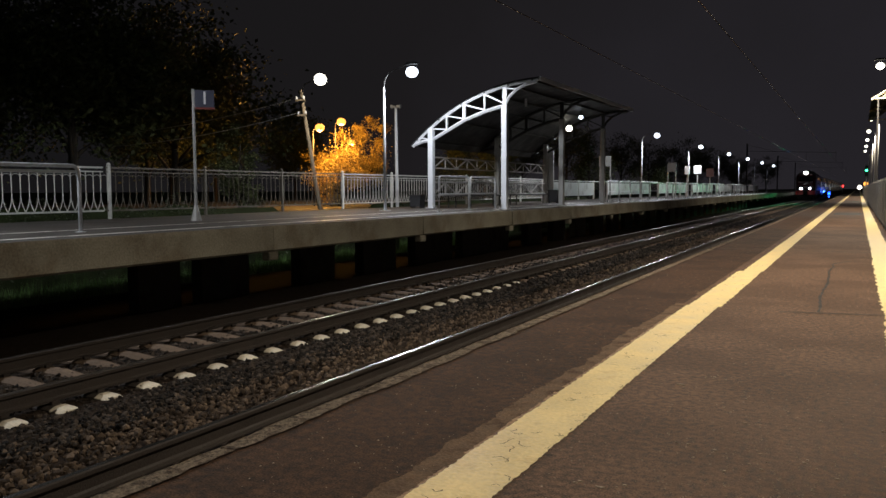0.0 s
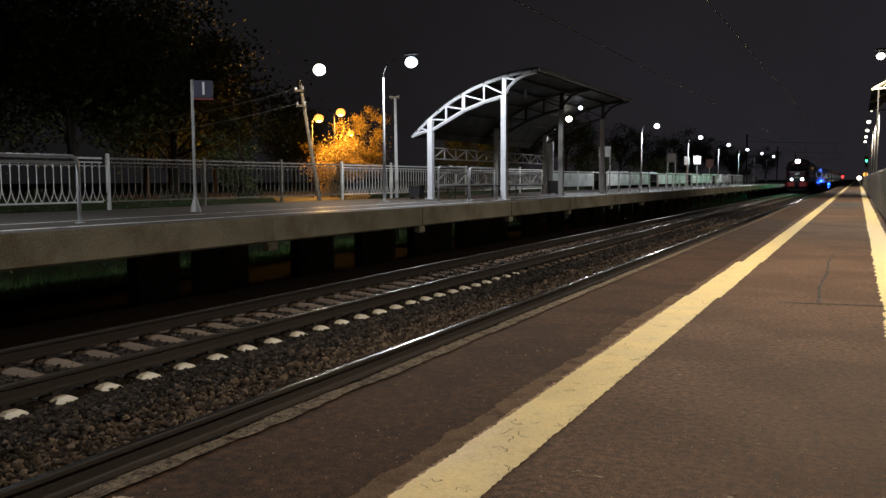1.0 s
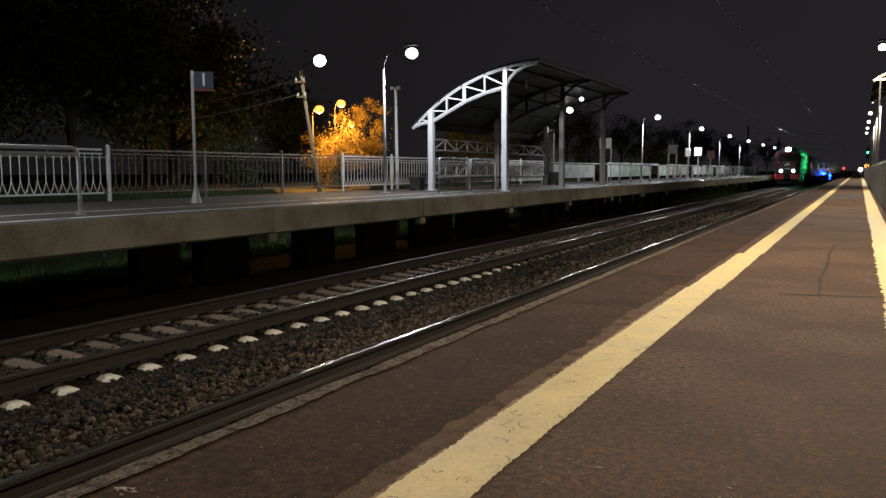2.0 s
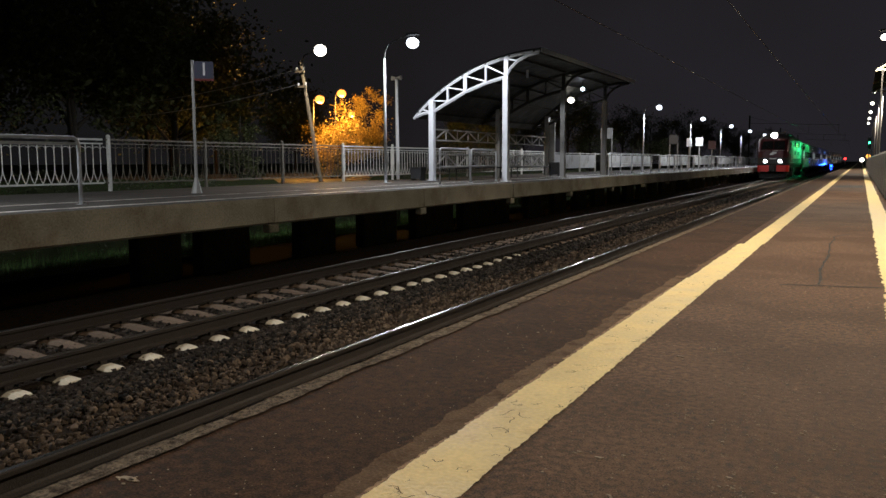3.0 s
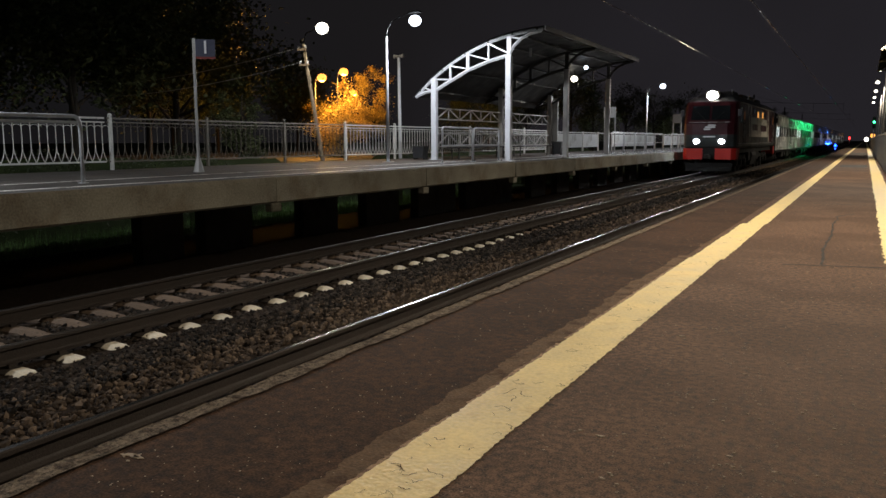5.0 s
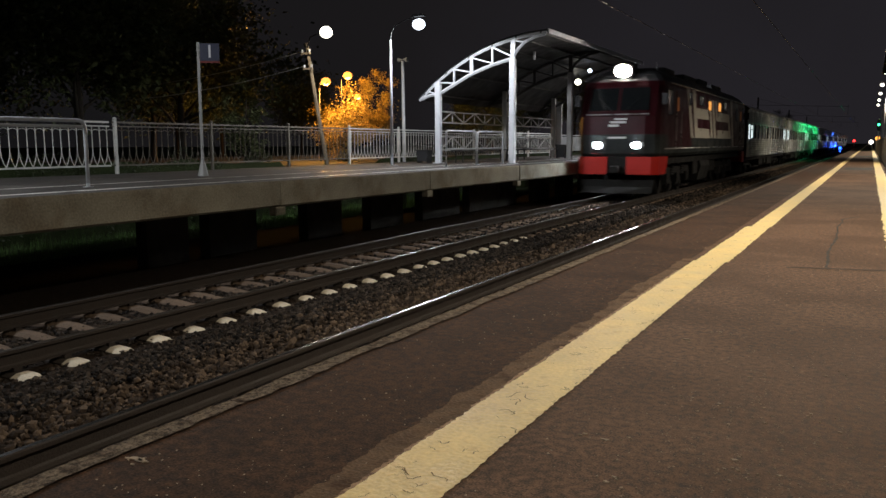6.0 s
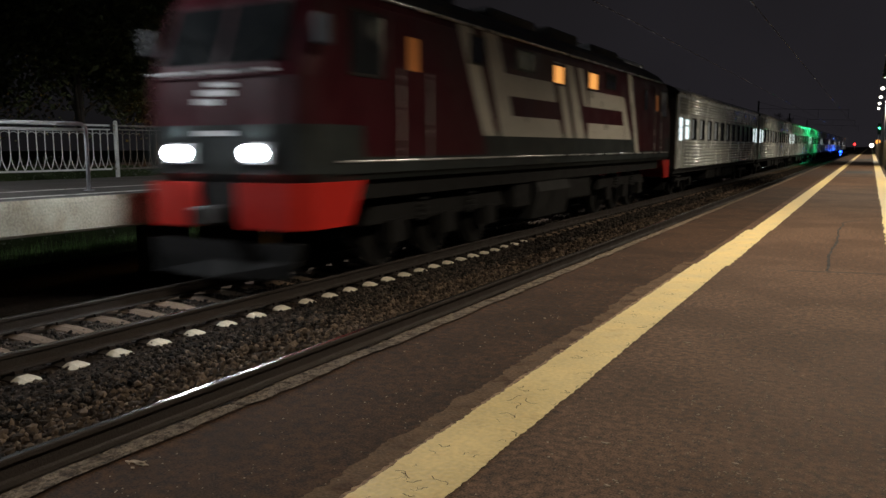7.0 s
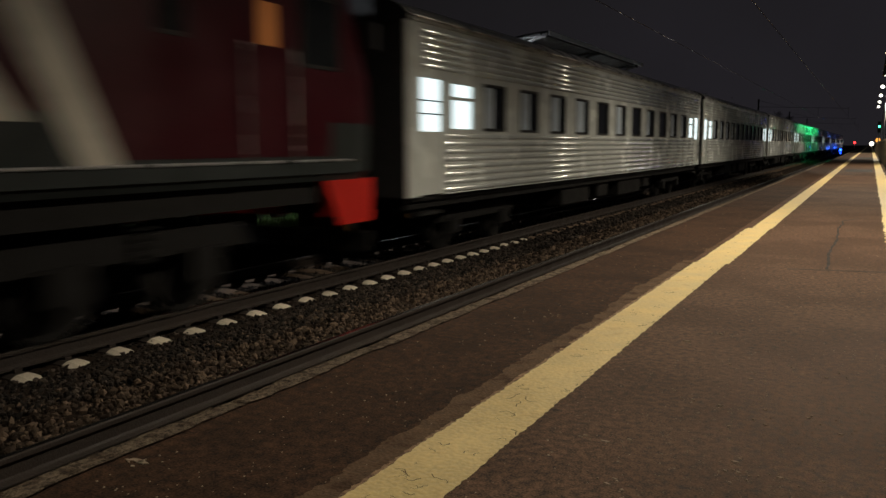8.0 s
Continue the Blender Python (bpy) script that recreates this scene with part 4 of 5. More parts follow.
def build_signals():
    s = thing("dwarf_signal", pose(-6.05, 205, -1.3), "low dwarf signal between the tracks showing blue", "signal")
    bm = bmesh.new()
    box(bm, -0.18, 0.18, 0.0, 0.3, 0.35, 1.25, 0.02)
    part("case", bm, DARK, s)
    bm = bmesh.new()
    tube(bm, [(0, 0.15, 0), (0, 0.15, 0.4)], 0.07, 8)
    part("stand", bm, GALV, s)
    bm = bmesh.new()
    ball(bm, (0, -0.08, 0.98), 0.30, 1.0, 2)
    part("blue_lens", bm, BLUE_LIGHT, s, "glowing blue lens")
    bm = bmesh.new()
    ball(bm, (0, -0.08, 0.30), 0.16, 1.0, 2)
    part("blue_lens", bm, BLUE_LIGHT, s, "small lower blue lens")
    d = bpy.data.lights.new("signal_light", "SPOT")
    d.energy, d.color, d.spot_size, d.spot_blend, d.shadow_soft_size = 2600, (0.02, 0.1, 1.0), radians(12), 0.6, 0.1
    o = new("signal_light", d)
    o.matrix_basis = look((-4.6, 204, 0.0), (-6.6, 187.5, 1.0))
    g = thing("mast_signal", pose(0.95, 134, 0), "tall mast signal showing green at the platform", "signal")
    bm = bmesh.new()
    tube(bm, [(0, 0, 0), (0, 0, 4.4)], 0.09, 8)
    part("mast", bm, GALV, g)
    bm = bmesh.new()
    box(bm, -0.22, 0.22, -0.12, 0.12, 2.6, 4.2, 0.03)
    part("head", bm, DARK, g)
    bm = bmesh.new()
    ball(bm, (0, -0.16, 3.5), 0.14, 1.0, 2)
    part("green_lens", bm, GREEN_LIGHT, g, "glowing green lens")
    d = bpy.data.lights.new("signal_light", "SPOT")
    d.energy, d.color, d.spot_size, d.spot_blend, d.shadow_soft_size = 5000, (0.03, 1.0, 0.3), radians(36), 0.9, 0.1
    o = new("signal_light", d)
    o.matrix_basis = look((0.7, 133, 3.5), (-6.8, 117.5, 2.4))
    r = thing("red_signal", pose(-7.5, 470, -1.3), "distant signal showing red", "signal")
    bm = bmesh.new()
    tube(bm, [(0, 0, 0), (0, 0, 3.6)], 0.12, 8)
    part("mast", bm, GALV, r)
    bm = bmesh.new()
    box(bm, -0.5, 0.5, 0.0, 0.3, 2.4, 4.2)
    part("head", bm, DARK, r)
    bm = bmesh.new()
    ball(bm, (0, -0.2, 3.2), 0.55, 1.0, 2)
    part("red_lens", bm, RED_LIGHT, r)
    for x, y, z, rr, m in ((0.2, 300, 1.1, 0.7, LENS_WARM), (2.2, 330, 2.4, 0.8, LENS_SODIUM), (1.6, 280, 0.6, 0.35, LENS_WARM)):
        l = thing("far_lamp", pose(x, y, 0), "distant glowing lamp on a post", "lamp")
        bm = bmesh.new()
        ball(bm, (0, 0, z), rr, 1.0, 2)
        part("lantern", bm, m, l)
        bm = bmesh.new()
        tube(bm, [(0, 0.1, -0.1), (0, 0.1, z)], 0.1, 6)
        part("post", bm, GALV, l)


def build_wires():
    for x, z in ((NEAR_TRACK + 0.45, 5.45), (FAR_TRACK, 5.6)):
        bm = bmesh.new()
        tube(bm, [(x, -30 + 10 * i, z) for i in range(38)], 0.016, 8)
        tagged(finish("contact_wire", bm, WIRE, smooth=True), "thin overhead line wire above the track", "wire")
    for y in (150, 210, 270):
        m = thing("catenary_mast", pose(-17.6, y, GROUND_Z), "dark steel catenary mast with a long bracket", "catenary mast", "catenary masts")
        bm = bmesh.new()
        bar(bm, (0, 0, -0.1), (0, 0, 10.5), 0.26, 0.26)
        part("mast", bm, DARK_SHADED_STEEL, m)
        bm = bmesh.new()
        bar(bm, (0, 0, 9.2), (14.1, 0, 8.6), 0.05, 0.05)
        part("bracket", bm, DARK_SHADED_STEEL, m)
        bm = bmesh.new()
        tube(bm, [(0, 0, 10.3), (5.0, 0, 8.9)], 0.02, 6)
        part("stay", bm, DARK_SHADED_STEEL, m)
        for x, z in ((17.6 + FAR_TRACK, 7.35), (17.6 + NEAR_TRACK + 0.45, 7.2)):
            bm = bmesh.new()
            bar(bm, (x, 0, 8.85), (x, 0, z), 0.04, 0.04)
            part("dropper", bm, DARK_SHADED_STEEL, m)


def build_near_shelter():
    s = thing("near_shelter", pose(0, 39.0, 0), "arched platform shelter with cream painted frame", "shelter")
    bm = bmesh.new()
    def az(x):
        return 4.63 + 1.6 * math.sin(min((x - 0.36) / 4.0, 1.0) * 1.57)
    xs = [0.36 + 0.3 * i for i in range(15)]
    for y in (0.0, 6.0, 12.0):
        ty = y - 0.42
        bm = bmesh.new()
        tube(bm, [(a, ty, az(a)) for a in xs], 0.055, 4)
        part("top_chord", bm, CREAM_FRAME, s)
        bm = bmesh.new()
        bar(bm, (0.44, ty, 4.68), (4.6, ty, 4.68), 0.07, 0.06)
        part("bottom_chord", bm, CREAM_FRAME, s)
        for x in (0.75, 1.5, 2.4, 3.4):
            bm = bmesh.new()
            bar(bm, (x, ty, 4.68), (x + 0.45, ty, az(x + 0.45)), 0.035, 0.035)
            part("web_member", bm, CREAM_FRAME, s)
        for x in ((0.62, 4.2) if y == 0 else (1.7, 4.2)):
            bm = bmesh.new()
            box(bm, x - 0.03, x + 0.03, y - 0.46, y - 0.38, 0 if x < 0.65 else GROUND_Z, 4.68)
            part("column", bm, DARK_SHADED_STEEL, s)
    bm = bmesh.new()
    for a, b in zip(xs, xs[1:]):
        prism(bm, [(a, az(a) + 0.06), (b, az(b) + 0.06), (b, az(b) + 0.1), (a, az(a) + 0.1)], "y", -0.3, 12.3)
    part("canopy", bm, ROOF_DARK, s)


# ---- plants ----


def tree_meshes(seed, height, width, leaves, leaf_mat, leaf=0.16):
    rng = random.Random(seed)
    bm = bmesh.new()
    tube(bm, [(0, 0, -0.1), (0.08, 0.05, height * 0.3), (0.0, 0.12, height * 0.62), (0.1, 0.1, height * 0.85)], 0.05 * height / 2.2, 8, 0.02)
    tips = []
    for i in range(11):
        a = i * 2.4 + rng.uniform(-0.4, 0.4)
        z0 = height * rng.uniform(0.22, 0.6)
        rr = width * 0.5 * rng.uniform(0.45, 0.95)
        tip = Vector((rr * math.cos(a), rr * math.sin(a), min(z0 + height * rng.uniform(0.12, 0.38), height * 0.97)))
        mid = Vector((0.45 * tip.x, 0.45 * tip.y, z0 + 0.35 * (tip.z - z0)))
        tube(bm, [(0.03, 0.05, z0), mid, tip], 0.035 * height / 4, 5, 0.012)
        tips += [tip, (mid + tip) / 2]
    tips.append(Vector((0, 0, height * 0.95)))
    clumps = []
    for t in tips:
        for _ in range(3):
            clumps.append((t + Vector((rng.gauss(0, 0.13), rng.gauss(0, 0.13), rng.gauss(0, 0.10))) * width * 0.6, width * rng.uniform(0.06, 0.15)))
    vs, fs = [], []
    for _ in range(leaves):
        c, r = rng.choice(clumps)
        p = c + Vector((rng.gauss(0, 1), rng.gauss(0, 1), rng.gauss(0, 0.75))) * r * 0.8
        s = leaf * rng.uniform(0.6, 1.3)
        rot = Euler((rng.uniform(-1, 1), rng.uniform(-1, 1), rng.uniform(0, 6.28))).to_matrix()
        n = len(vs)
        for u, v, w in ((-0.5, 0, 0), (0, -0.32, 0.08), (0.5, 0, 0), (0, 0.32, 0.08)):
            vs.append(tuple(p + rot @ Vector((u * s, v * s, w * s))))
        fs.append((n, n + 1, n + 2, n + 3))
    return bm, vs, fs


def tree(x, y, seed, height, width, leaves, leaf_mat, label, group, leaf=0.16):
    t = thing("tree", pose(x, y, GROUND_Z), label, "tree", group)
    bm, vs, fs = tree_meshes(seed, height, width, leaves, leaf_mat, leaf)
    part("trunk", bm, BARK, t, smooth=True)
    me = bpy.data.meshes.new("crown")
    me.from_pydata(vs, [], fs)
    me.materials.append(leaf_mat)
    c = new("crown", me)
    c.parent = t
    return t


def build_plants():
    tree(-37.0, 53.5, 1, 7.6, 5.0, 10000, LEAF_AUT, "leafy tree lit orange by the street lamps", "trees by the street", 0.135)
    tree(-34.5, 49.5, 2, 5.2, 3.4, 6000, LEAF_AUT, "leafy tree lit orange by the street lamps", "trees by the street", 0.135)
    tree(-36.0, 56.2, 3, 8.6, 3.0, 7500, LEAF_AUT, "tall leafy tree lit orange by the street lamps", "trees by the street", 0.135)
    tree(-25, 28, 7, 5.6, 2.2, 2600, LEAF, "slim dark tree behind the fence", "dark trees", 0.16)
    a = tree(-30, 66, 5, 9.0, 6.0, 5200, LEAF, "dark broadleaf tree behind the platform", "dark trees", 0.24)
    b = tree(-36, 78, 6, 11.0, 7.0, 5200, LEAF, "dark broadleaf tree behind the platform", "dark trees", 0.28)
    rng = random.Random(4)
    for x, y in ((-27, 88), (-33, 98), (-26, 112), (-34, 128), (-27, 146), (-35, 160), (-28, 178), (-36, 200), (-30, 225), (-45, 90), (-48, 120), (-24, 190), (-23, 240)):
        copy_thing(rng.choice((a, b)), pose(x, y, GROUND_Z, 0, 0, rng.uniform(0, 360)))
    c = tree(-31, 24, 8, 13.0, 10.0, 16000, LEAF, "tall dark tree behind the fence", "dark trees", 0.30)
    for x, y in ((-35, 34), (-33, 13), (-42, 24), (-44, 40), (-38, 4), (-54, 52), (-52, 30), (-30, 2), (-62, 66), (-70, 90)):
        copy_thing(c, pose(x, y, GROUND_Z, 0, 0, rng.uniform(0, 360)))
    # Hedge core, added to block the street lamps' light from under the platform.
    bm = bmesh.new()
    rows = []
    for i in range(125):
        y = 0.5 + 0.5 * i
        top = (0.42 if y < 21 else 0.02 if 24 < y < 31 else 0.3) + 0.15 * noise.noise((y * 0.7, 3, 3))
        rows.append([bm.verts.new((x + 0.15 * noise.noise((y, x, 1)), y, z)) for x, z in ((-19.2, GROUND_Z - 0.2), (-19.35, top - 0.3), (-19.7, top), (-20.1, top - 0.3), (-20.3, GROUND_Z - 0.2))])
    for u, w in zip(rows, rows[1:]):
        for k in range(4):
            bm.faces.new((u[k], u[k + 1], w[k + 1], w[k]))
    tagged(finish("hedge", bm, GRASS), "dense dark hedge core behind the fence", "hedge", "", "stuff")
    # grass blades and weeds behind and under the platform
    r = random.Random(9)
    vs, fs = [], []
    for _ in range(24000):
        x, y = -16.9 - 6.5 * r.random() ** 1.5, 3 + 36 * r.random()
        h, a = r.uniform(0.10, 0.34) * (1.6 if noise.noise((x * 0.8, y * 0.8, 0)) > 0.2 else 1), r.uniform(0, 6.28)
        dx, dy = 0.012 * math.cos(a), 0.012 * math.sin(a)
        lx, ly = r.gauss(0, 0.06), r.gauss(0, 0.06)
        n = len(vs)
        vs += [(x - dx, y - dy, GROUND_Z - 0.1), (x + dx, y + dy, GROUND_Z - 0.1), (x + lx, y + ly, GROUND_Z + h)]
        fs.append((n, n + 1, n + 2))
    mesh_arrays("grass", vs, fs, BLADE, "stuff", "rough green grass behind the raised platform", "grass")
    # shrubs reaching above the platform's rear edge
    vs, fs = [], []
    for _ in range(16000):
        y = 2 + 34 * r.random()
        top = (0.7 if y < 21 or y > 32 else 0.0) + 0.75 * noise.noise((y * 0.6, 0, 2)) + 0.9
        x, z = -18.9 - 1.5 * r.random(), GROUND_Z + (top + 0.55) * r.random() ** 0.6
        s, rot = r.uniform(0.06, 0.13), Euler((r.uniform(-1, 1), r.uniform(-1, 1), r.uniform(0, 6.28))).to_matrix()
        n = len(vs)
        for u, v in ((-0.5, 0), (0, -0.3), (0.5, 0), (0, 0.3)):
            vs.append(tuple(Vector((x, y, z)) + rot @ Vector((u * s, v * s, 0))))
        fs.append((n, n + 1, n + 2, n + 3))
    mesh_arrays("shrubs", vs, fs, SHRUB, "stuff", "low green shrubs growing along the fence", "shrub")


# ---- train ----


def build_loco():
    L = 22.25
    loco = thing("locomotive", pose(FAR_TRACK, 0, RAIL_Z), "dark red and grey diesel locomotive with cream stripes and lit headlights", "locomotive")
    # shell of stacked plan rings: (height, front set-back, half width)
    levels = [(1.50, 0.14, 1.46), (1.62, 0.04, 1.53), (2.3, 0.0, 1.54), (2.95, 0.04, 1.54), (3.10, 0.12, 1.54), (4.05, 0.50, 1.53), (4.22, 0.62, 1.48), (4.45, 0.85, 1.30), (4.68, 1.3, 0.95), (4.78, 1.9, 0.55)]
    bm = bmesh.new()
    rings = []
    for z, b, w in levels:
        half = [(w - 0.55, b), (w - 0.20, b + 0.10), (w - 0.05, b + 0.28), (w, b + 0.6)]
        plan = [(-x, y) for x, y in half] + [(-x, L - y) for x, y in half[::-1]] + [(x, L - y) for x, y in half] + [(x, y) for x, y in half[::-1]]
        rings.append([bm.verts.new((x, y, z)) for x, y in plan])
    n = len(rings[0])
    for i, (a, b) in enumerate(zip(rings, rings[1:])):
        for k in range(n):
            f = bm.faces.new((a[k], a[(k + 1) % n], b[(k + 1) % n], b[k]))
            f.material_index = 1 if i < 2 else (2 if i >= 6 else 0)
    bm.faces.new(rings[0])
    bm.faces.new(rings[-1][::-1]).material_index = 2
    part("body", bm, [MAROON, LOCO_GREY, LOCO_ROOF], loco)
    # livery fields on the sides
    cream = [[(4.50, 4.15), (5.05, 4.15), (6.15, 2.20), (5.57, 2.20)], [(5.58, 4.15), (6.22, 4.15), (7.0, 2.62), (6.9, 2.20), (6.42, 2.20)],
             [(6.55, 3.46), (9.35, 3.46), (9.62, 3.02), (6.80, 3.02)], [(6.90, 2.62), (9.78, 2.62), (10.1, 2.20), (6.92, 2.20)],
             [(9.45, 3.95), (9.95, 3.95), (10.85, 2.20), (10.30, 2.20)], [(10.2, 3.95), (10.75, 3.95), (11.80, 2.20), (11.10, 2.20)],
             [(11.1, 3.95), (11.5, 3.95), (12.0, 3.02), (11.62, 3.02)],
             [(12.0, 3.44), (15.0, 3.44), (15.25, 3.02), (12.05, 3.02)], [(12.0, 2.60), (15.4, 2.60), (15.6, 2.20), (12.0, 2.20)], [(15.05, 3.44), (15.45, 3.44), (16.37, 2.20), (15.65, 2.20)],
             [(15.75, 4.15), (16.27, 4.15), (17.36, 1.80), (16.88, 1.80)]]
    for sx in (-1, 1):
        for poly in cream:
            bm = bmesh.new()
            prism(bm, poly, "x", sx * 1.53, sx * 1.546)
            part("cream_stripe", bm, LOCO_CREAM, loco, "cream livery stripe")
        bm = bmesh.new()
        prism(bm, [(0.75, 1.60), (21.5, 1.60), (21.5, 2.30), (20.95, 2.30), (20.9, 1.84), (17.0, 1.84), (16.7, 2.20), (5.55, 2.20), (5.70, 1.84), (1.45, 1.84), (1.40, 2.30), (0.75, 2.30)], "x", sx * 1.53, sx * 1.544)
        part("grey_band", bm, LOCO_GREY, loco, "grey lower side band")
        for poly in ([(1.45, 1.845), (5.69, 1.845), (5.54, 2.34), (1.41, 2.34)], [(17.02, 1.845), (20.89, 1.845), (20.94, 2.34), (16.62, 2.34), (16.72, 2.205)]):
            bm = bmesh.new()
            prism(bm, poly, "x", sx * 1.52, sx * 1.545)
            part("cab_side_panel", bm, MAROON, loco)
        bm = bmesh.new()
        tube(bm, [(sx * 1.55, 0.8, 1.78), (sx * 1.55, 21.45, 1.78)], 0.02, 10)
        part("side_trim", bm, STEEL_TRIM, loco, "bright trim strip", smooth=True)
        bm = bmesh.new()
        tube(bm, [(sx * 1.52, 1.6, 4.2), (sx * 1.52, 21.0, 4.2)], 0.03, 10)
        part("roof_trim", bm, STEEL_TRIM, loco, "pale gutter strip under the roof", smooth=True)
        for y0, y1, z0, z1, m in ((9.40, 10.05, 3.47, 3.86, LIT_ORANGE), (12.05, 12.75, 3.50, 3.90, LIT_ORANGE), (5.0, 5.55, 3.55, 4.0, GLASS), (1.15, 1.95, 3.05, 3.90, GLASS), (20.3, 21.1, 3.05, 3.9, GLASS), (17.95, 18.25, 3.2, 3.8, GLASS), (7.2, 8.1, 3.62, 3.98, GLASS), (13.6, 14.5, 3.62, 3.98, GLASS)):
            bm = bmesh.new()
            prism(bm, [(y0, z0), (y1, z0), (y1, z1), (y0, z1)], "x", sx * 1.53, sx * 1.552)
            w = part("side_window", bm, m, loco, "orange lit window" if m is LIT_ORANGE else "dark window")
            bm = bmesh.new()
            for u0, u1, v0, v1 in ((y0 - 0.05, y0, z0 - 0.05, z1 + 0.05), (y1, y1 + 0.05, z0 - 0.05, z1 + 0.05), (y0, y1, z0 - 0.05, z0), (y0, y1, z1, z1 + 0.05)):
                prism(bm, [(u0, v0), (u1, v0), (u1, v1), (u0, v1)], "x", sx * 1.53, sx * 1.556)
            part("window_frame", bm, UNDER_GREY, w)
        for y0 in (2.55, 19.3):
            bm = bmesh.new()
            prism(bm, [(y0, 1.85), (y0 + 0.68, 1.85), (y0 + 0.68, 3.95), (y0, 3.95)], "x", sx * 1.53, sx * 1.550)
            door = part("cab_door", bm, MAROON, loco)
            bm = bmesh.new()
            prism(bm, [(y0 + 0.2, 3.2), (y0 + 0.48, 3.2), (y0 + 0.48, 3.72), (y0 + 0.2, 3.72)], "x", sx * 1.55, sx * 1.556)
            part("door_window", bm, LIT_DIM, door, "dimly lit orange door window")
            for yy in (y0 - 0.12, y0 + 0.80):
                bm = bmesh.new()
                tube(bm, [(sx * 1.60, yy, 1.75), (sx * 1.60, yy, 3.2)], 0.018, 6)
                part("grab_rail", bm, STEEL_TRIM, door)
    # front: windscreen, headlights, bumper, plough
    for flip in (0, 1):
        def fy(y):
            return L - y if flip else y
        for sx in (-1, 1):
            bm = bmesh.new()
            q = [(0.06, 3.16, 0.13), (1.10, 3.16, 0.13), (1.05, 3.98, 0.455), (0.06, 3.98, 0.455)]
            a = [bm.verts.new((sx * x, fy(y - 0.012), z)) for x, z, y in q]
            b = [bm.verts.new((sx * x, fy(y + 0.03), z)) for x, z, y in q]
            bm.faces.new(a)
            bm.faces.new(b[::-1])
            for k in range(4):
                bm.faces.new((a[k], a[(k + 1) % 4], b[(k + 1) % 4], b[k]))
            w = part("windscreen", bm, GLASS, loco, "dark slanted windscreen")
            bm = bmesh.new()
            tube(bm, [(sx * 0.2, fy(0.08), 3.10), (sx * 0.75, fy(0.28), 3.62)], 0.012, 5)
            part("wiper", bm, UNDER_GREY, w)
            # lamp cluster: housing, two lenses
            bm = bmesh.new()
            prism(bm, [(sx * 0.45, 1.76), (sx * 0.98, 1.76), (sx * 1.02, 2.06), (sx * 0.41, 2.06)], "y", fy(-0.025), fy(0.06))
            hs = part("headlight_housing", bm, UNDER_GREY, loco)
            bm = bmesh.new()
            bmesh.ops.create_cone(bm, cap_ends=True, segments=18, radius1=0.13, radius2=0.13, depth=0.03, matrix=Matrix.Translation((sx * 0.71, fy(-0.04), 1.91)) @ Matrix.Rotation(1.5708, 4, "X") @ Matrix.Diagonal((1.1, 0.88, 1.0, 1.0)))
            part("headlight", bm, GLASS if flip else HEADLIGHT, hs, "" if flip else "glaring white headlight")
            # red bumper that wraps round the corner
            bm = bmesh.new()
            plan = [(0.36, 0.02), (1.25, 0.02), (1.50, 0.28), (1.52, 1.45), (1.44, 1.10), (1.42, 0.34), (1.20, 0.10), (0.36, 0.10)]
            lo = [bm.verts.new((sx * x, fy(y - 0.02 if y < 1.2 else y - 0.35), 0.86)) for x, y in plan]
            hi = [bm.verts.new((sx * x, fy(y - 0.05 if y < 1.2 else y), 1.50)) for x, y in plan]
            bm.faces.new(lo)
            bm.faces.new(hi[::-1])
            for k in range(len(plan)):
                j = (k + 1) % len(plan)
                bm.faces.new((lo[k], lo[j], hi[j], hi[k]))
            part("bumper", bm, LOCO_RED, loco, "red bumper plate")
            bm = bmesh.new()
            tube(bm, [(sx * 0.88, fy(0.05), 1.08), (sx * 0.88, fy(-0.30), 1.08)], 0.10, 10)
            tube(bm, [(sx * 0.88, fy(-0.30), 1.08), (sx * 0.88, fy(-0.36), 1.08)], 0.21, 14)
            if flip:
                part("buffer", bm, UNDER, loco)
            else:
                bm.free()
            bm = bmesh.new()
            box(bm, min(sx * 1.50, sx * 1.72), max(sx * 1.50, sx * 1.72), min(fy(0.32), fy(0.45)), max(fy(0.32), fy(0.45)), 3.35, 3.75, 0.02)
            part("mirror", bm, DARK if flip else LOCO_ROOF, loco, "side mirror")
        bm = bmesh.new()
        prism(bm, [(-0.36, 0.9), (0.36, 0.9), (0.36, 1.5), (-0.36, 1.5)], "y", fy(0.05), fy(0.12))
        part("coupler_plate", bm, UNDER, loco)
        bm = bmesh.new()
        box(bm, -0.13, 0.13, min(fy(-0.45), fy(0.1)), max(fy(-0.45), fy(0.1)), 0.92, 1.18, 0.03)
        part("coupler", bm, UNDER, loco)
        bm = bmesh.new()
        prism(bm, [(-1.30, 0.36), (1.30, 0.36), (1.36, 0.66), (-1.36, 0.66)], "y", fy(0.05), fy(0.16))
        part("plough_back", bm, UNDER, loco)
        bm = bmesh.new()
        a = [bm.verts.new(p) for p in ((-1.3, fy(0.04), 0.18), (0, fy(-0.25), 0.18), (1.3, fy(0.04), 0.18), (1.3, fy(0.06), 0.42), (0, fy(-0.12), 0.42), (-1.3, fy(0.06), 0.42))]
        bm.faces.new((a[0], a[1], a[4], a[5]))
        bm.faces.new((a[1], a[2], a[3], a[4]))
        bmesh.ops.solidify(bm, geom=bm.faces[:], thickness=0.03)
        part("snow_plough", bm, UNDER_GREY, loco, "pale worn snow plough blade")
        # emblem as plain bars, handrail under the windscreen
        bm = bmesh.new()
        y0, y1 = sorted((fy(-0.008), fy(0.03)))
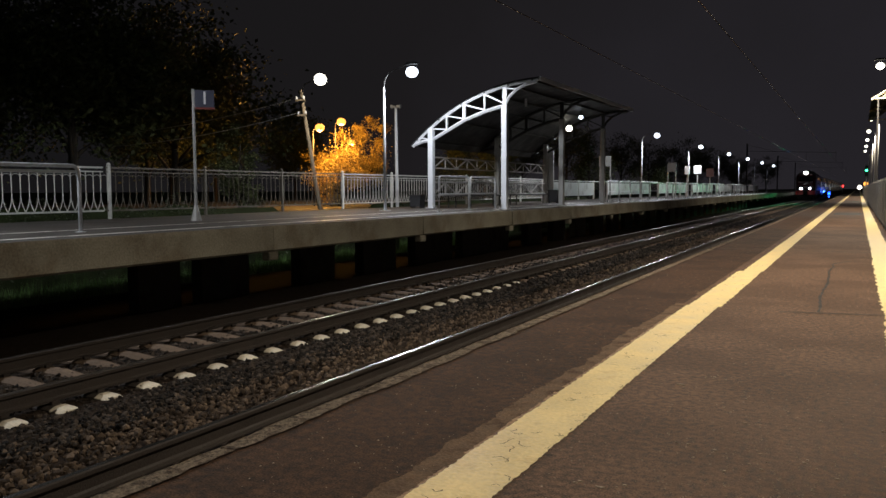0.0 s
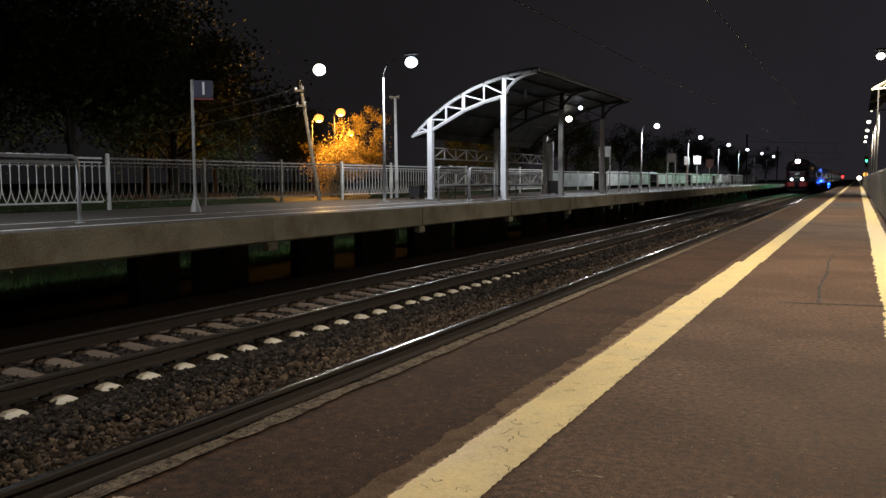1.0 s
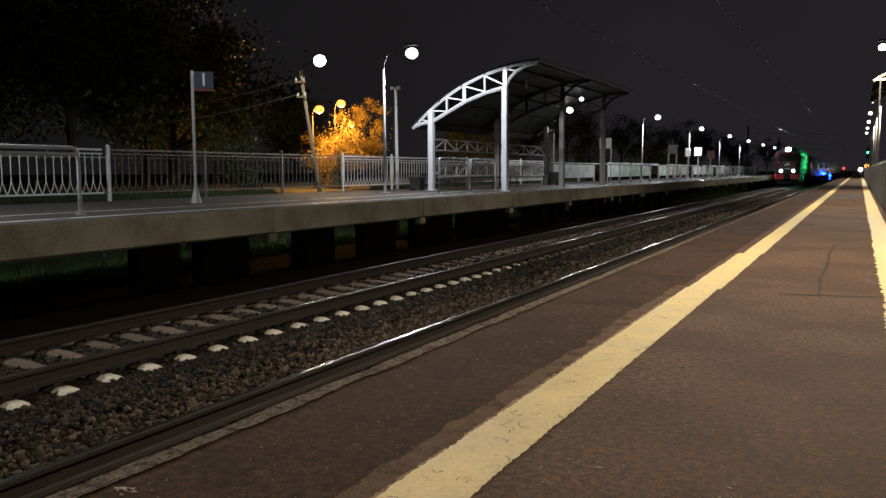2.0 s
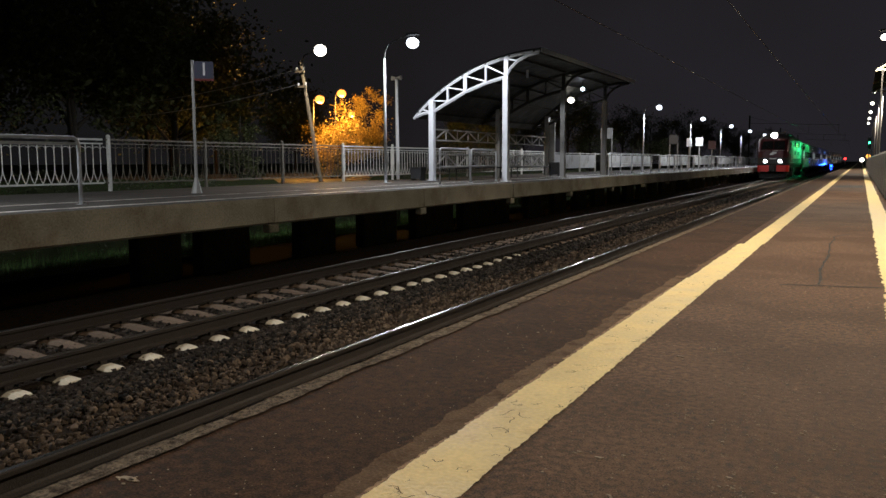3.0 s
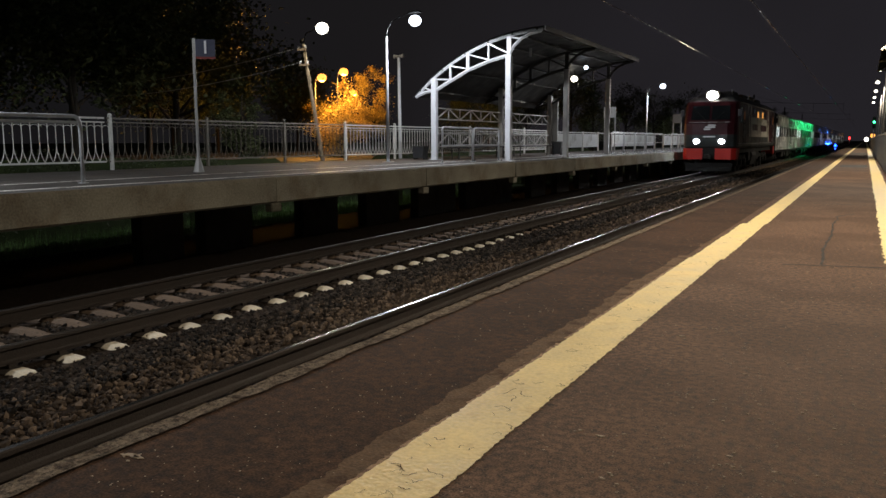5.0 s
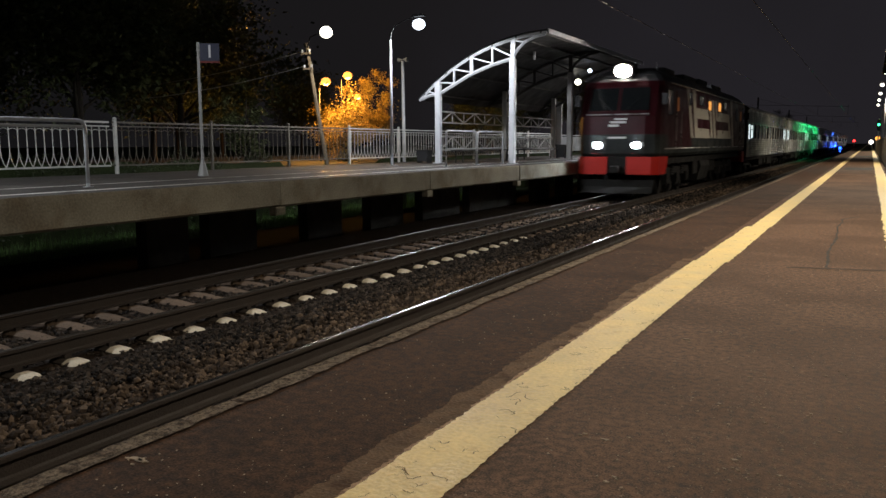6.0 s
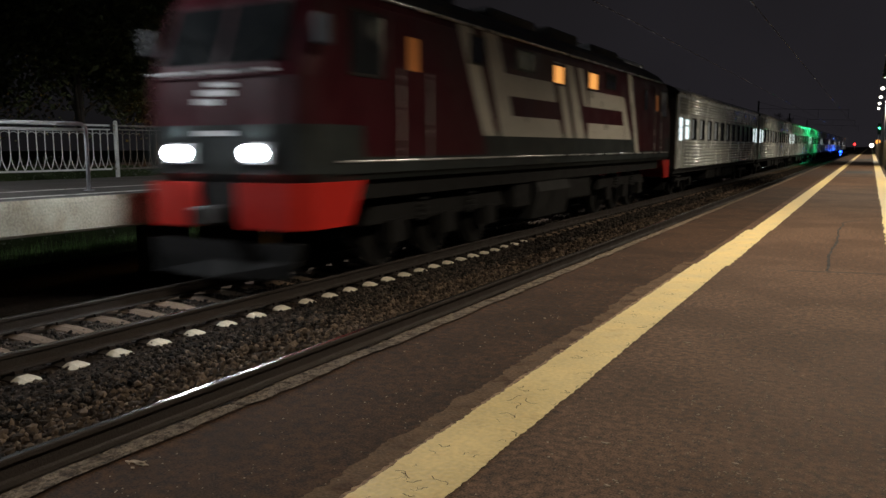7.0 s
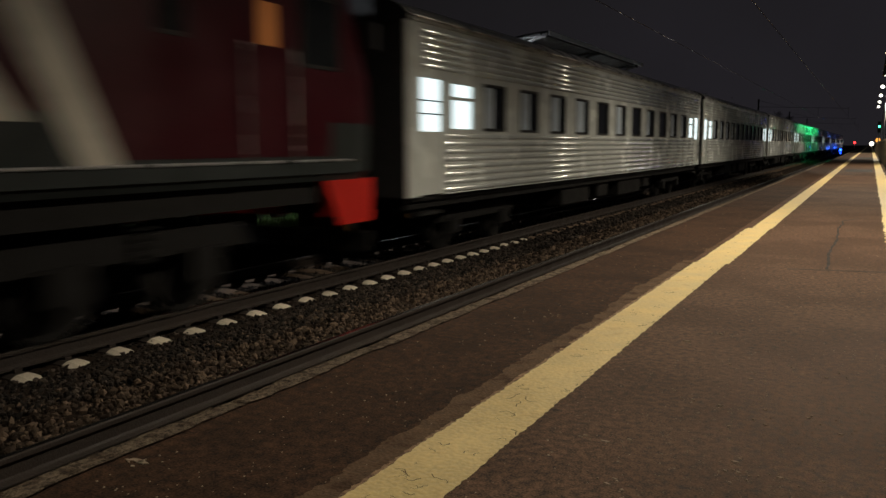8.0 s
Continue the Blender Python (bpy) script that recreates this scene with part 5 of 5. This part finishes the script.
        for x0, x1, z0, z1 in ((-0.32, 0.05, 2.58, 2.66), (-0.25, 0.30, 2.70, 2.78), (-0.10, 0.34, 2.82, 2.88)):
            box(bm, x0, x1, y0, y1, z0, z1)
        part("emblem", bm, SIGN_WHITE, loco, "pale emblem of plain bars")
        bm = bmesh.new()
        box(bm, -0.33, 0.33, y0 - 0.02, y1, 2.15, 2.22)
        part("number_bar", bm, SIGN_WHITE, loco, "pale plate above the coupler")
        bm = bmesh.new()
        tube(bm, [(-1.15, fy(-0.06), 3.02), (1.15, fy(-0.06), 3.02)], 0.02, 6)
        part("hand_rail", bm, STEEL_TRIM, loco)
        bm = bmesh.new()
        box(bm, -0.36, 0.36, min(fy(0.62), fy(1.3)), max(fy(0.62), fy(1.3)), 4.35, 4.85, 0.05)
        hd = part("roof_lamp_box", bm, LOCO_ROOF, loco)
        bm = bmesh.new()
        box(bm, -0.42, 0.42, min(fy(0.62), fy(0.12)), max(fy(0.62), fy(0.12)), 4.315, 4.335, 0.004)
        part("lamp_hood", bm, LOCO_ROOF, hd)
        bm = bmesh.new()
        bmesh.ops.create_cone(bm, cap_ends=True, segments=20, radius1=0.23, radius2=0.23, depth=0.03, matrix=Matrix.Translation((0, fy(0.60), 4.6)) @ Matrix.Rotation(1.5708, 4, "X") @ Matrix.Diagonal((1.25, 1, 1, 1)))
        part("roof_headlight", bm, GLASS if flip else TOPLIGHT, hd, "" if flip else "glaring warm roof headlight")
    # roof equipment
    for y, l, w, h in ((4.2, 1.8, 0.7, 0.22), (7.5, 2.6, 0.8, 0.18), (11.2, 2.2, 0.75, 0.25), (14.5, 2.8, 0.8, 0.18), (18.2, 1.0, 0.5, 0.16)):
        bm = bmesh.new()
        box(bm, -w, w, y, y + l, 4.60, 4.78 + h, 0.04)
        part("roof_hatch", bm, LOCO_ROOF, loco)
    bm = bmesh.new()
    tube(bm, [(0.9, 2.0, 4.6), (0.9, 2.0, 5.0)], 0.02, 6)
    part("aerial", bm, GALV, loco)
    # underframe
    bm = bmesh.new()
    box(bm, -1.35, 1.35, 0.9, 20.8, 1.20, 1.52)
    part("underframe", bm, UNDER, loco)
    bm = bmesh.new()
    prism(bm, [(-1.30, 1.25), (1.30, 1.25), (1.38, 0.95), (1.22, 0.32), (-1.22, 0.32), (-1.38, 0.95)], "y", 8.9, 11.2)
    part("fuel_tank", bm, UNDER_GREY, loco, "grey fuel tank")
    for y0, y1 in ((7.7, 8.7), (11.4, 13.2)):
        bm = bmesh.new()
        box(bm, -1.28, 1.28, y0, y1, 0.62, 1.22, 0.05)
        part("equipment_box", bm, UNDER, loco)
    wheels = []
    for yb in (4.75, 16.95):
        for sx in (-1, 1):
            bm = bmesh.new()
            x0, x1 = sorted((sx * 1.02, sx * 1.14))
            prism(bm, [(yb - 2.7, 0.75), (yb + 2.7, 0.75), (yb + 2.5, 1.05), (yb - 2.5, 1.05)], "x", x0, x1)
            for k in (-1.85, 0, 1.85):
                prism(bm, [(yb + k - 0.24, 0.42), (yb + k + 0.24, 0.42), (yb + k + 0.24, 0.8), (yb + k - 0.24, 0.8)], "x", sorted((sx * 1.0, sx * 1.24))[0], sorted((sx * 1.0, sx * 1.24))[1])
            part("bogie_frame", bm, UNDER, loco)
            for k in (-0.95, 0.95):
                bm = bmesh.new()
                for t in range(5):
                    tube(bm, [(sx * 1.16, yb + k, 0.72 + 0.09 * t), (sx * 1.16, yb + k, 0.76 + 0.09 * t)], 0.11, 8)
                part("spring", bm, UNDER_GREY, loco)
        for k in (-1.85, 0, 1.85):
            wheels.append((wheelset(loco, 0.61), yb + k, 0.61))
    return loco, wheels


def wheelset(parent, r):
    bm = bmesh.new()
    turn = Matrix.Rotation(1.5708, 4, "Y")
    for sx in (-1, 1):
        bmesh.ops.create_cone(bm, cap_ends=True, segments=24, radius1=r, radius2=r, depth=0.13, matrix=Matrix.Translation((sx * 0.80, 0, 0)) @ turn)
        bmesh.ops.create_cone(bm, cap_ends=True, segments=24, radius1=r + 0.03, radius2=r + 0.03, depth=0.03, matrix=Matrix.Translation((sx * 0.73, 0, 0)) @ turn)
        for k in range(4):
            a = k * 1.5708
            box(bm, sx * 0.87 - 0.01, sx * 0.87 + 0.01, 0.3 * math.cos(a) - 0.06, 0.3 * math.cos(a) + 0.06, 0.3 * math.sin(a) - 0.06, 0.3 * math.sin(a) + 0.06)
    bmesh.ops.create_cone(bm, cap_ends=True, segments=12, radius1=0.09, radius2=0.09, depth=1.7, matrix=turn)
    return part("wheelset", bm, [UNDER], parent)


def build_coach():
    L = 24.9
    c = thing("passenger_coach", pose(FAR_TRACK, 0, RAIL_Z), "grey ribbed passenger coach with dark windows and lit vestibules", "passenger coach", "coaches of the train")
    W, Z0, Z1 = 1.54, 1.13, 4.00
    wins = [(1.50, 2.32, 2.26, 3.08, "lit")] + [(2.85 + 1.815 * i, 3.85 + 1.815 * i, 2.28, 3.12, "dark") for i in range(11)] + [(22.55, 23.3, 2.26, 3.08, "lit")]
    doors = [(0.40, 1.15), (23.75, 24.5)]
    holes = sorted([(a, b, z0, z1) for a, b, z0, z1, _ in wins] + [(a, b, 2.22, 3.10) for a, b in doors])
    for sx in (-1, 1):
        x0, x1 = sorted((sx * (W - 0.06), sx * W))
        bm = bmesh.new()
        box(bm, x0, x1, 0, L, 3.12, Z1)
        box(bm, x0, x1, 0, 0.36, Z0, 3.12)
        box(bm, x0, x1, L - 0.36, L, Z0, 3.12)
        box(bm, x0, x1, 1.2, L - 1.2, Z0, 2.22)
        y = 0.36
        for a, b, z0, z1 in holes:
            if a > y:
                box(bm, x0, x1, y, a, 2.22, 3.12)
            if z0 > 2.22:
                box(bm, x0, x1, a, b, 2.22, z0)
            if z1 < 3.12:
                box(bm, x0, x1, a, b, z1, 3.12)
            y = b
        box(bm, x0, x1, y, L - 0.36, 2.22, 3.12)
        part("side_wall", bm, COACH, c)
        xo = sx * W
        for z in [1.20 + 0.135 * i for i in range(8)] + [3.30 + 0.11 * i for i in range(6)]:
            low = z < 2.5
            bm = bmesh.new()
            prism(bm, [(xo + sx * 0.026 * math.cos(q * math.pi / 16), z + 0.042 * math.sin(q * math.pi / 16)) for q in range(-8, 9, 2)], "y", 1.30 if low else 0.5, L - 1.30 if low else L - 0.5)
            part("rib", bm, COACH_RIB, c, smooth=True)
        for a, b, z0, z1, kind in wins:
            bm = bmesh.new()
            g0, g1 = sorted((sx * (W - 0.05), sx * (W - 0.03)))
            box(bm, g0, g1, a + 0.02, b - 0.02, z0 + 0.02, z1 - 0.02)
            w = part("window", bm, LIT_WINDOW if kind == "lit" else GLASS, c, "bright lit frosted window" if kind == "lit" else "dark window")
            bm = bmesh.new()
            f0, f1 = sorted((sx * (W - 0.03), sx * (W + 0.012)))
            for u0, u1, v0, v1 in ((a - 0.03, a + 0.02, z0 - 0.03, z1 + 0.03), (b - 0.02, b + 0.03, z0 - 0.03, z1 + 0.03), (a + 0.02, b - 0.02, z0 - 0.03, z0 + 0.02), (a + 0.02, b - 0.02, z1 - 0.02, z1 + 0.03)):
                box(bm, f0, f1, u0, u1, v0, v1)
            if kind == "lit":
                box(bm, f0, f1, a + 0.02, b - 0.02, z1 - 0.30, z1 - 0.24)
            if kind == "dark" and int(a * 10) % 4 != 1:
                cb = bmesh.new()
                c0, c1 = sorted((sx * (W - 0.027), sx * (W - 0.012)))
                wide = 0.045 + 0.04 * ((int(a * 10) * 7) % 5) / 4
                wave = [(a + 0.03 + wide * k, c0 if k % 2 else c1) for k in range(9)]
                for (u0, w0), (u1, w1) in zip(wave, wave[1:]):
                    lo = [cb.verts.new((w, u, z0 + 0.03)) for u, w in ((u0, w0), (u1, w1))]
                    hi = [cb.verts.new((w, u, z1 - 0.03)) for u, w in ((u0, w0), (u1, w1))]
                    cb.faces.new((lo[0], lo[1], hi[1], hi[0]))
                part("curtain", cb, CURTAIN, w, "pale blue curtain")
            part("frame", bm, UNDER_GREY if kind == "dark" else COACH, w)
        for a, b in doors:
            bm = bmesh.new()
            d0, d1 = sorted((sx * (W - 0.07), sx * (W - 0.035)))
            box(bm, d0, d1, a - 0.04, b + 0.05, Z0 + 0.02, 2.22)
            box(bm, d0, d1, a - 0.04, a + 0.04, 2.22, 3.12)
            box(bm, d0, d1, b - 0.04, b + 0.05, 2.22, 3.12)
            dr = part("door", bm, COACH, c)
            bm = bmesh.new()
            box(bm, d0, d1, a + 0.04, b - 0.04, 2.22, 3.10)
            part("door_pane", bm, LIT_WINDOW, dr, "bright lit door window")
            bm = bmesh.new()
            for z in (2.50, 2.72):
                box(bm, sorted((sx * (W - 0.03), sx * (W - 0.01)))[0], sorted((sx * (W - 0.03), sx * (W - 0.01)))[1], a + 0.04, b - 0.04, z, z + 0.025)
            part("window_bars", bm, UNDER_GREY, dr)
            bm = bmesh.new()
            tube(bm, [(sx * (W + 0.03), b + 0.1, 1.4), (sx * (W + 0.03), b + 0.1, 2.1)], 0.015, 6)
            part("handle", bm, STEEL_TRIM, dr)
    # roof
    bm = bmesh.new()
    prof = [(W + 0.02, 3.98), (W + 0.02, 4.05), (1.42, 4.18), (1.15, 4.32), (0.7, 4.42), (0, 4.46)]
    prof = prof + [(-x, z) for x, z in prof[-2::-1]]
    prism(bm, prof, "y", 0.0, L)
    part("roof", bm, COACH_ROOF, c)
    # Thin black plates added over the pale roof ends to stand for shade.
    for y0, y1 in ((-0.03, -0.004), (L + 0.004, L + 0.03)):
        bm = bmesh.new()
        prism(bm, [(1.01 * x, z + (0.01 if z > 4.0 else -0.02)) for x, z in prof], "y", y0, y1)
        part("roof_end", bm, GANGWAY_AND_SHADE, c, "black plate added for shade on the roof end")
    for sx in (-1, 1):
        bm = bmesh.new()
        tube(bm, [(sx * (W + 0.02), 0.05, 4.06), (sx * (W + 0.02), L - 0.05, 4.06)], 0.024, 10)
        part("rain_gutter", bm, STEEL_TRIM, c, smooth=True)
    for y in (3.0, 6.5, 10, 13.5, 17, 20.5):
        bm = bmesh.new()
        tube(bm, [(0.0, y, 4.42), (0, y, 4.58)], 0.16, 10)
        part("roof_vent", bm, COACH_ROOF, c)
    # ends, floor, gangways
    for y, sy in ((0.0, -1), (L, 1)):
        # The end wall is coloured black for the unlit gap between vehicles.
        bm = bmesh.new()
        a, b = sorted((y, y - sy * 0.06))
        box(bm, -W + 0.06, W - 0.06, a, b, Z0, 3.98)
        part("end_wall", bm, GANGWAY_AND_SHADE, c, "end wall coloured black for shade")
        bm = bmesh.new()
        a, b = sorted((y, y + sy * 0.34))
        box(bm, -0.62, 0.62, a, b, 1.25, 3.55, 0.05)
        part("gangway", bm, GANGWAY_AND_SHADE, c, "black rubber gangway")
        bm = bmesh.new()
        a, b = sorted((y, y + sy * 0.36))
        box(bm, -0.12, 0.12, a, b, 0.92, 1.18)
        part("coupler", bm, UNDER, c)
    bm = bmesh.new()
    box(bm, -1.46, 1.46, 0.06, L - 0.06, 1.05, 1.14)
    box(bm, -1.40, 1.40, 0.1, L - 0.1, 0.92, 1.05)
    part("underframe", bm, UNDER, c)
    for y0, y1, z in ((8.0, 10.2, 0.45), (11.0, 12.0, 0.5), (13.2, 15.8, 0.42), (16.3, 17.0, 0.55)):
        bm = bmesh.new()
        box(bm, -1.32, 1.32, y0, y1, z, 0.93, 0.04)
        part("equipment_box", bm, UNDER, c)
    wheels = []
    for yb in (3.6, L - 3.6):
        for sx in (-1, 1):
            bm = bmesh.new()
            x0, x1 = sorted((sx * 0.98, sx * 1.10))
            prism(bm, [(yb - 1.7, 0.55), (yb + 1.7, 0.55), (yb + 1.5, 0.82), (yb - 1.5, 0.82)], "x", x0, x1)
            for k in (-1.2, 1.2):
                x2, x3 = sorted((sx * 0.98, sx * 1.16))
                prism(bm, [(yb + k - 0.18, 0.33), (yb + k + 0.18, 0.33), (yb + k + 0.18, 0.62), (yb + k - 0.18, 0.62)], "x", x2, x3)
            part("bogie_frame", bm, UNDER, c)
        for k in (-1.2, 1.2):
            w = wheelset(c, 0.475)
            w.matrix_basis = pose(0, yb + k, 0.475)
            wheels.append((w, yb + k, 0.475))
        for sx in (-1, 1):
            bm = bmesh.new()
            y0 = 0.45 if yb < 10 else L - 1.15
            box(bm, min(sx * 1.2, sx * 1.5), max(sx * 1.2, sx * 1.5), y0, y0 + 0.7, 0.80, 0.86)
            part("step", bm, UNDER_GREY, c)
    return c, wheels


build_ground()
build_street()
build_ballast()
build_near_platform()
build_far_platform()
build_near_fence()
build_back_fence()
guard_rail(3.6, 9.04, "long galvanised tubular guard rail with double top bar")
for a, b in ((21.9, 24.05), (24.15, 26.2)):
    guard_rail(a, b)
for i in range(24):
    if i % 6 != 5:
        guard_rail(40.6 + 2.35 * i, 42.8 + 2.35 * i)
build_shelter()
build_platform_sign()
litter_bin(-14.9, 26.6, 0.4, 0.45)
litter_bin(-13.2, 37.2, 0.4, 0.6)
info_board(-14.2, 49.5, 0.75, 0.65, 2.1, WHITE_PANEL, "grey notice board on two posts")
info_board(-14.0, 68.8, 0.75, 0.75, 2.1, FENCE_R, "dark grey notice board on two posts")
info_board(-14.0, 75.6, 0.45, 0.75, 2.0, SIGN_WHITE, "white notice board on a post", 1)
info_board(-13.2, 76.2, 0.65, 0.75, 2.05, SIGN_WHITE, "white notice board on a post", 1)
info_board(-13.8, 87.0, 0.75, 0.85, 1.9, BOARD_DULL, "dull red notice board on a post", 1)
build_lamps()
build_signals()
build_wires()
build_near_shelter()
build_plants()
loco, loco_wheels = build_loco()
coach, coach_wheels = build_coach()
coaches = [coach] + [copy_thing(coach, pose(FAR_TRACK, 0, RAIL_Z)) for _ in range(8)]
build_tracks()
build_stones()

SPEED, NOSE_AT_7 = 20.3, 8.5


def motions():
    times = [0.5 * i for i in range(17)]
    walk(loco, [(t, pose(FAR_TRACK, NOSE_AT_7 - SPEED * (t - 7), RAIL_Z)) for t in times])
    for k, c in enumerate(coaches):
        walk(c, [(t, pose(FAR_TRACK, NOSE_AT_7 + 23.05 + 25.6 * k - SPEED * (t - 7), RAIL_Z)) for t in times])
    for w, y, r in loco_wheels + coach_wheels:
        rows = []
        for i in range(241):
            rows.append((i / 30, pose(0, y, r, math.degrees(SPEED * i / 30 / r))))
        walk(w, rows)


motions()
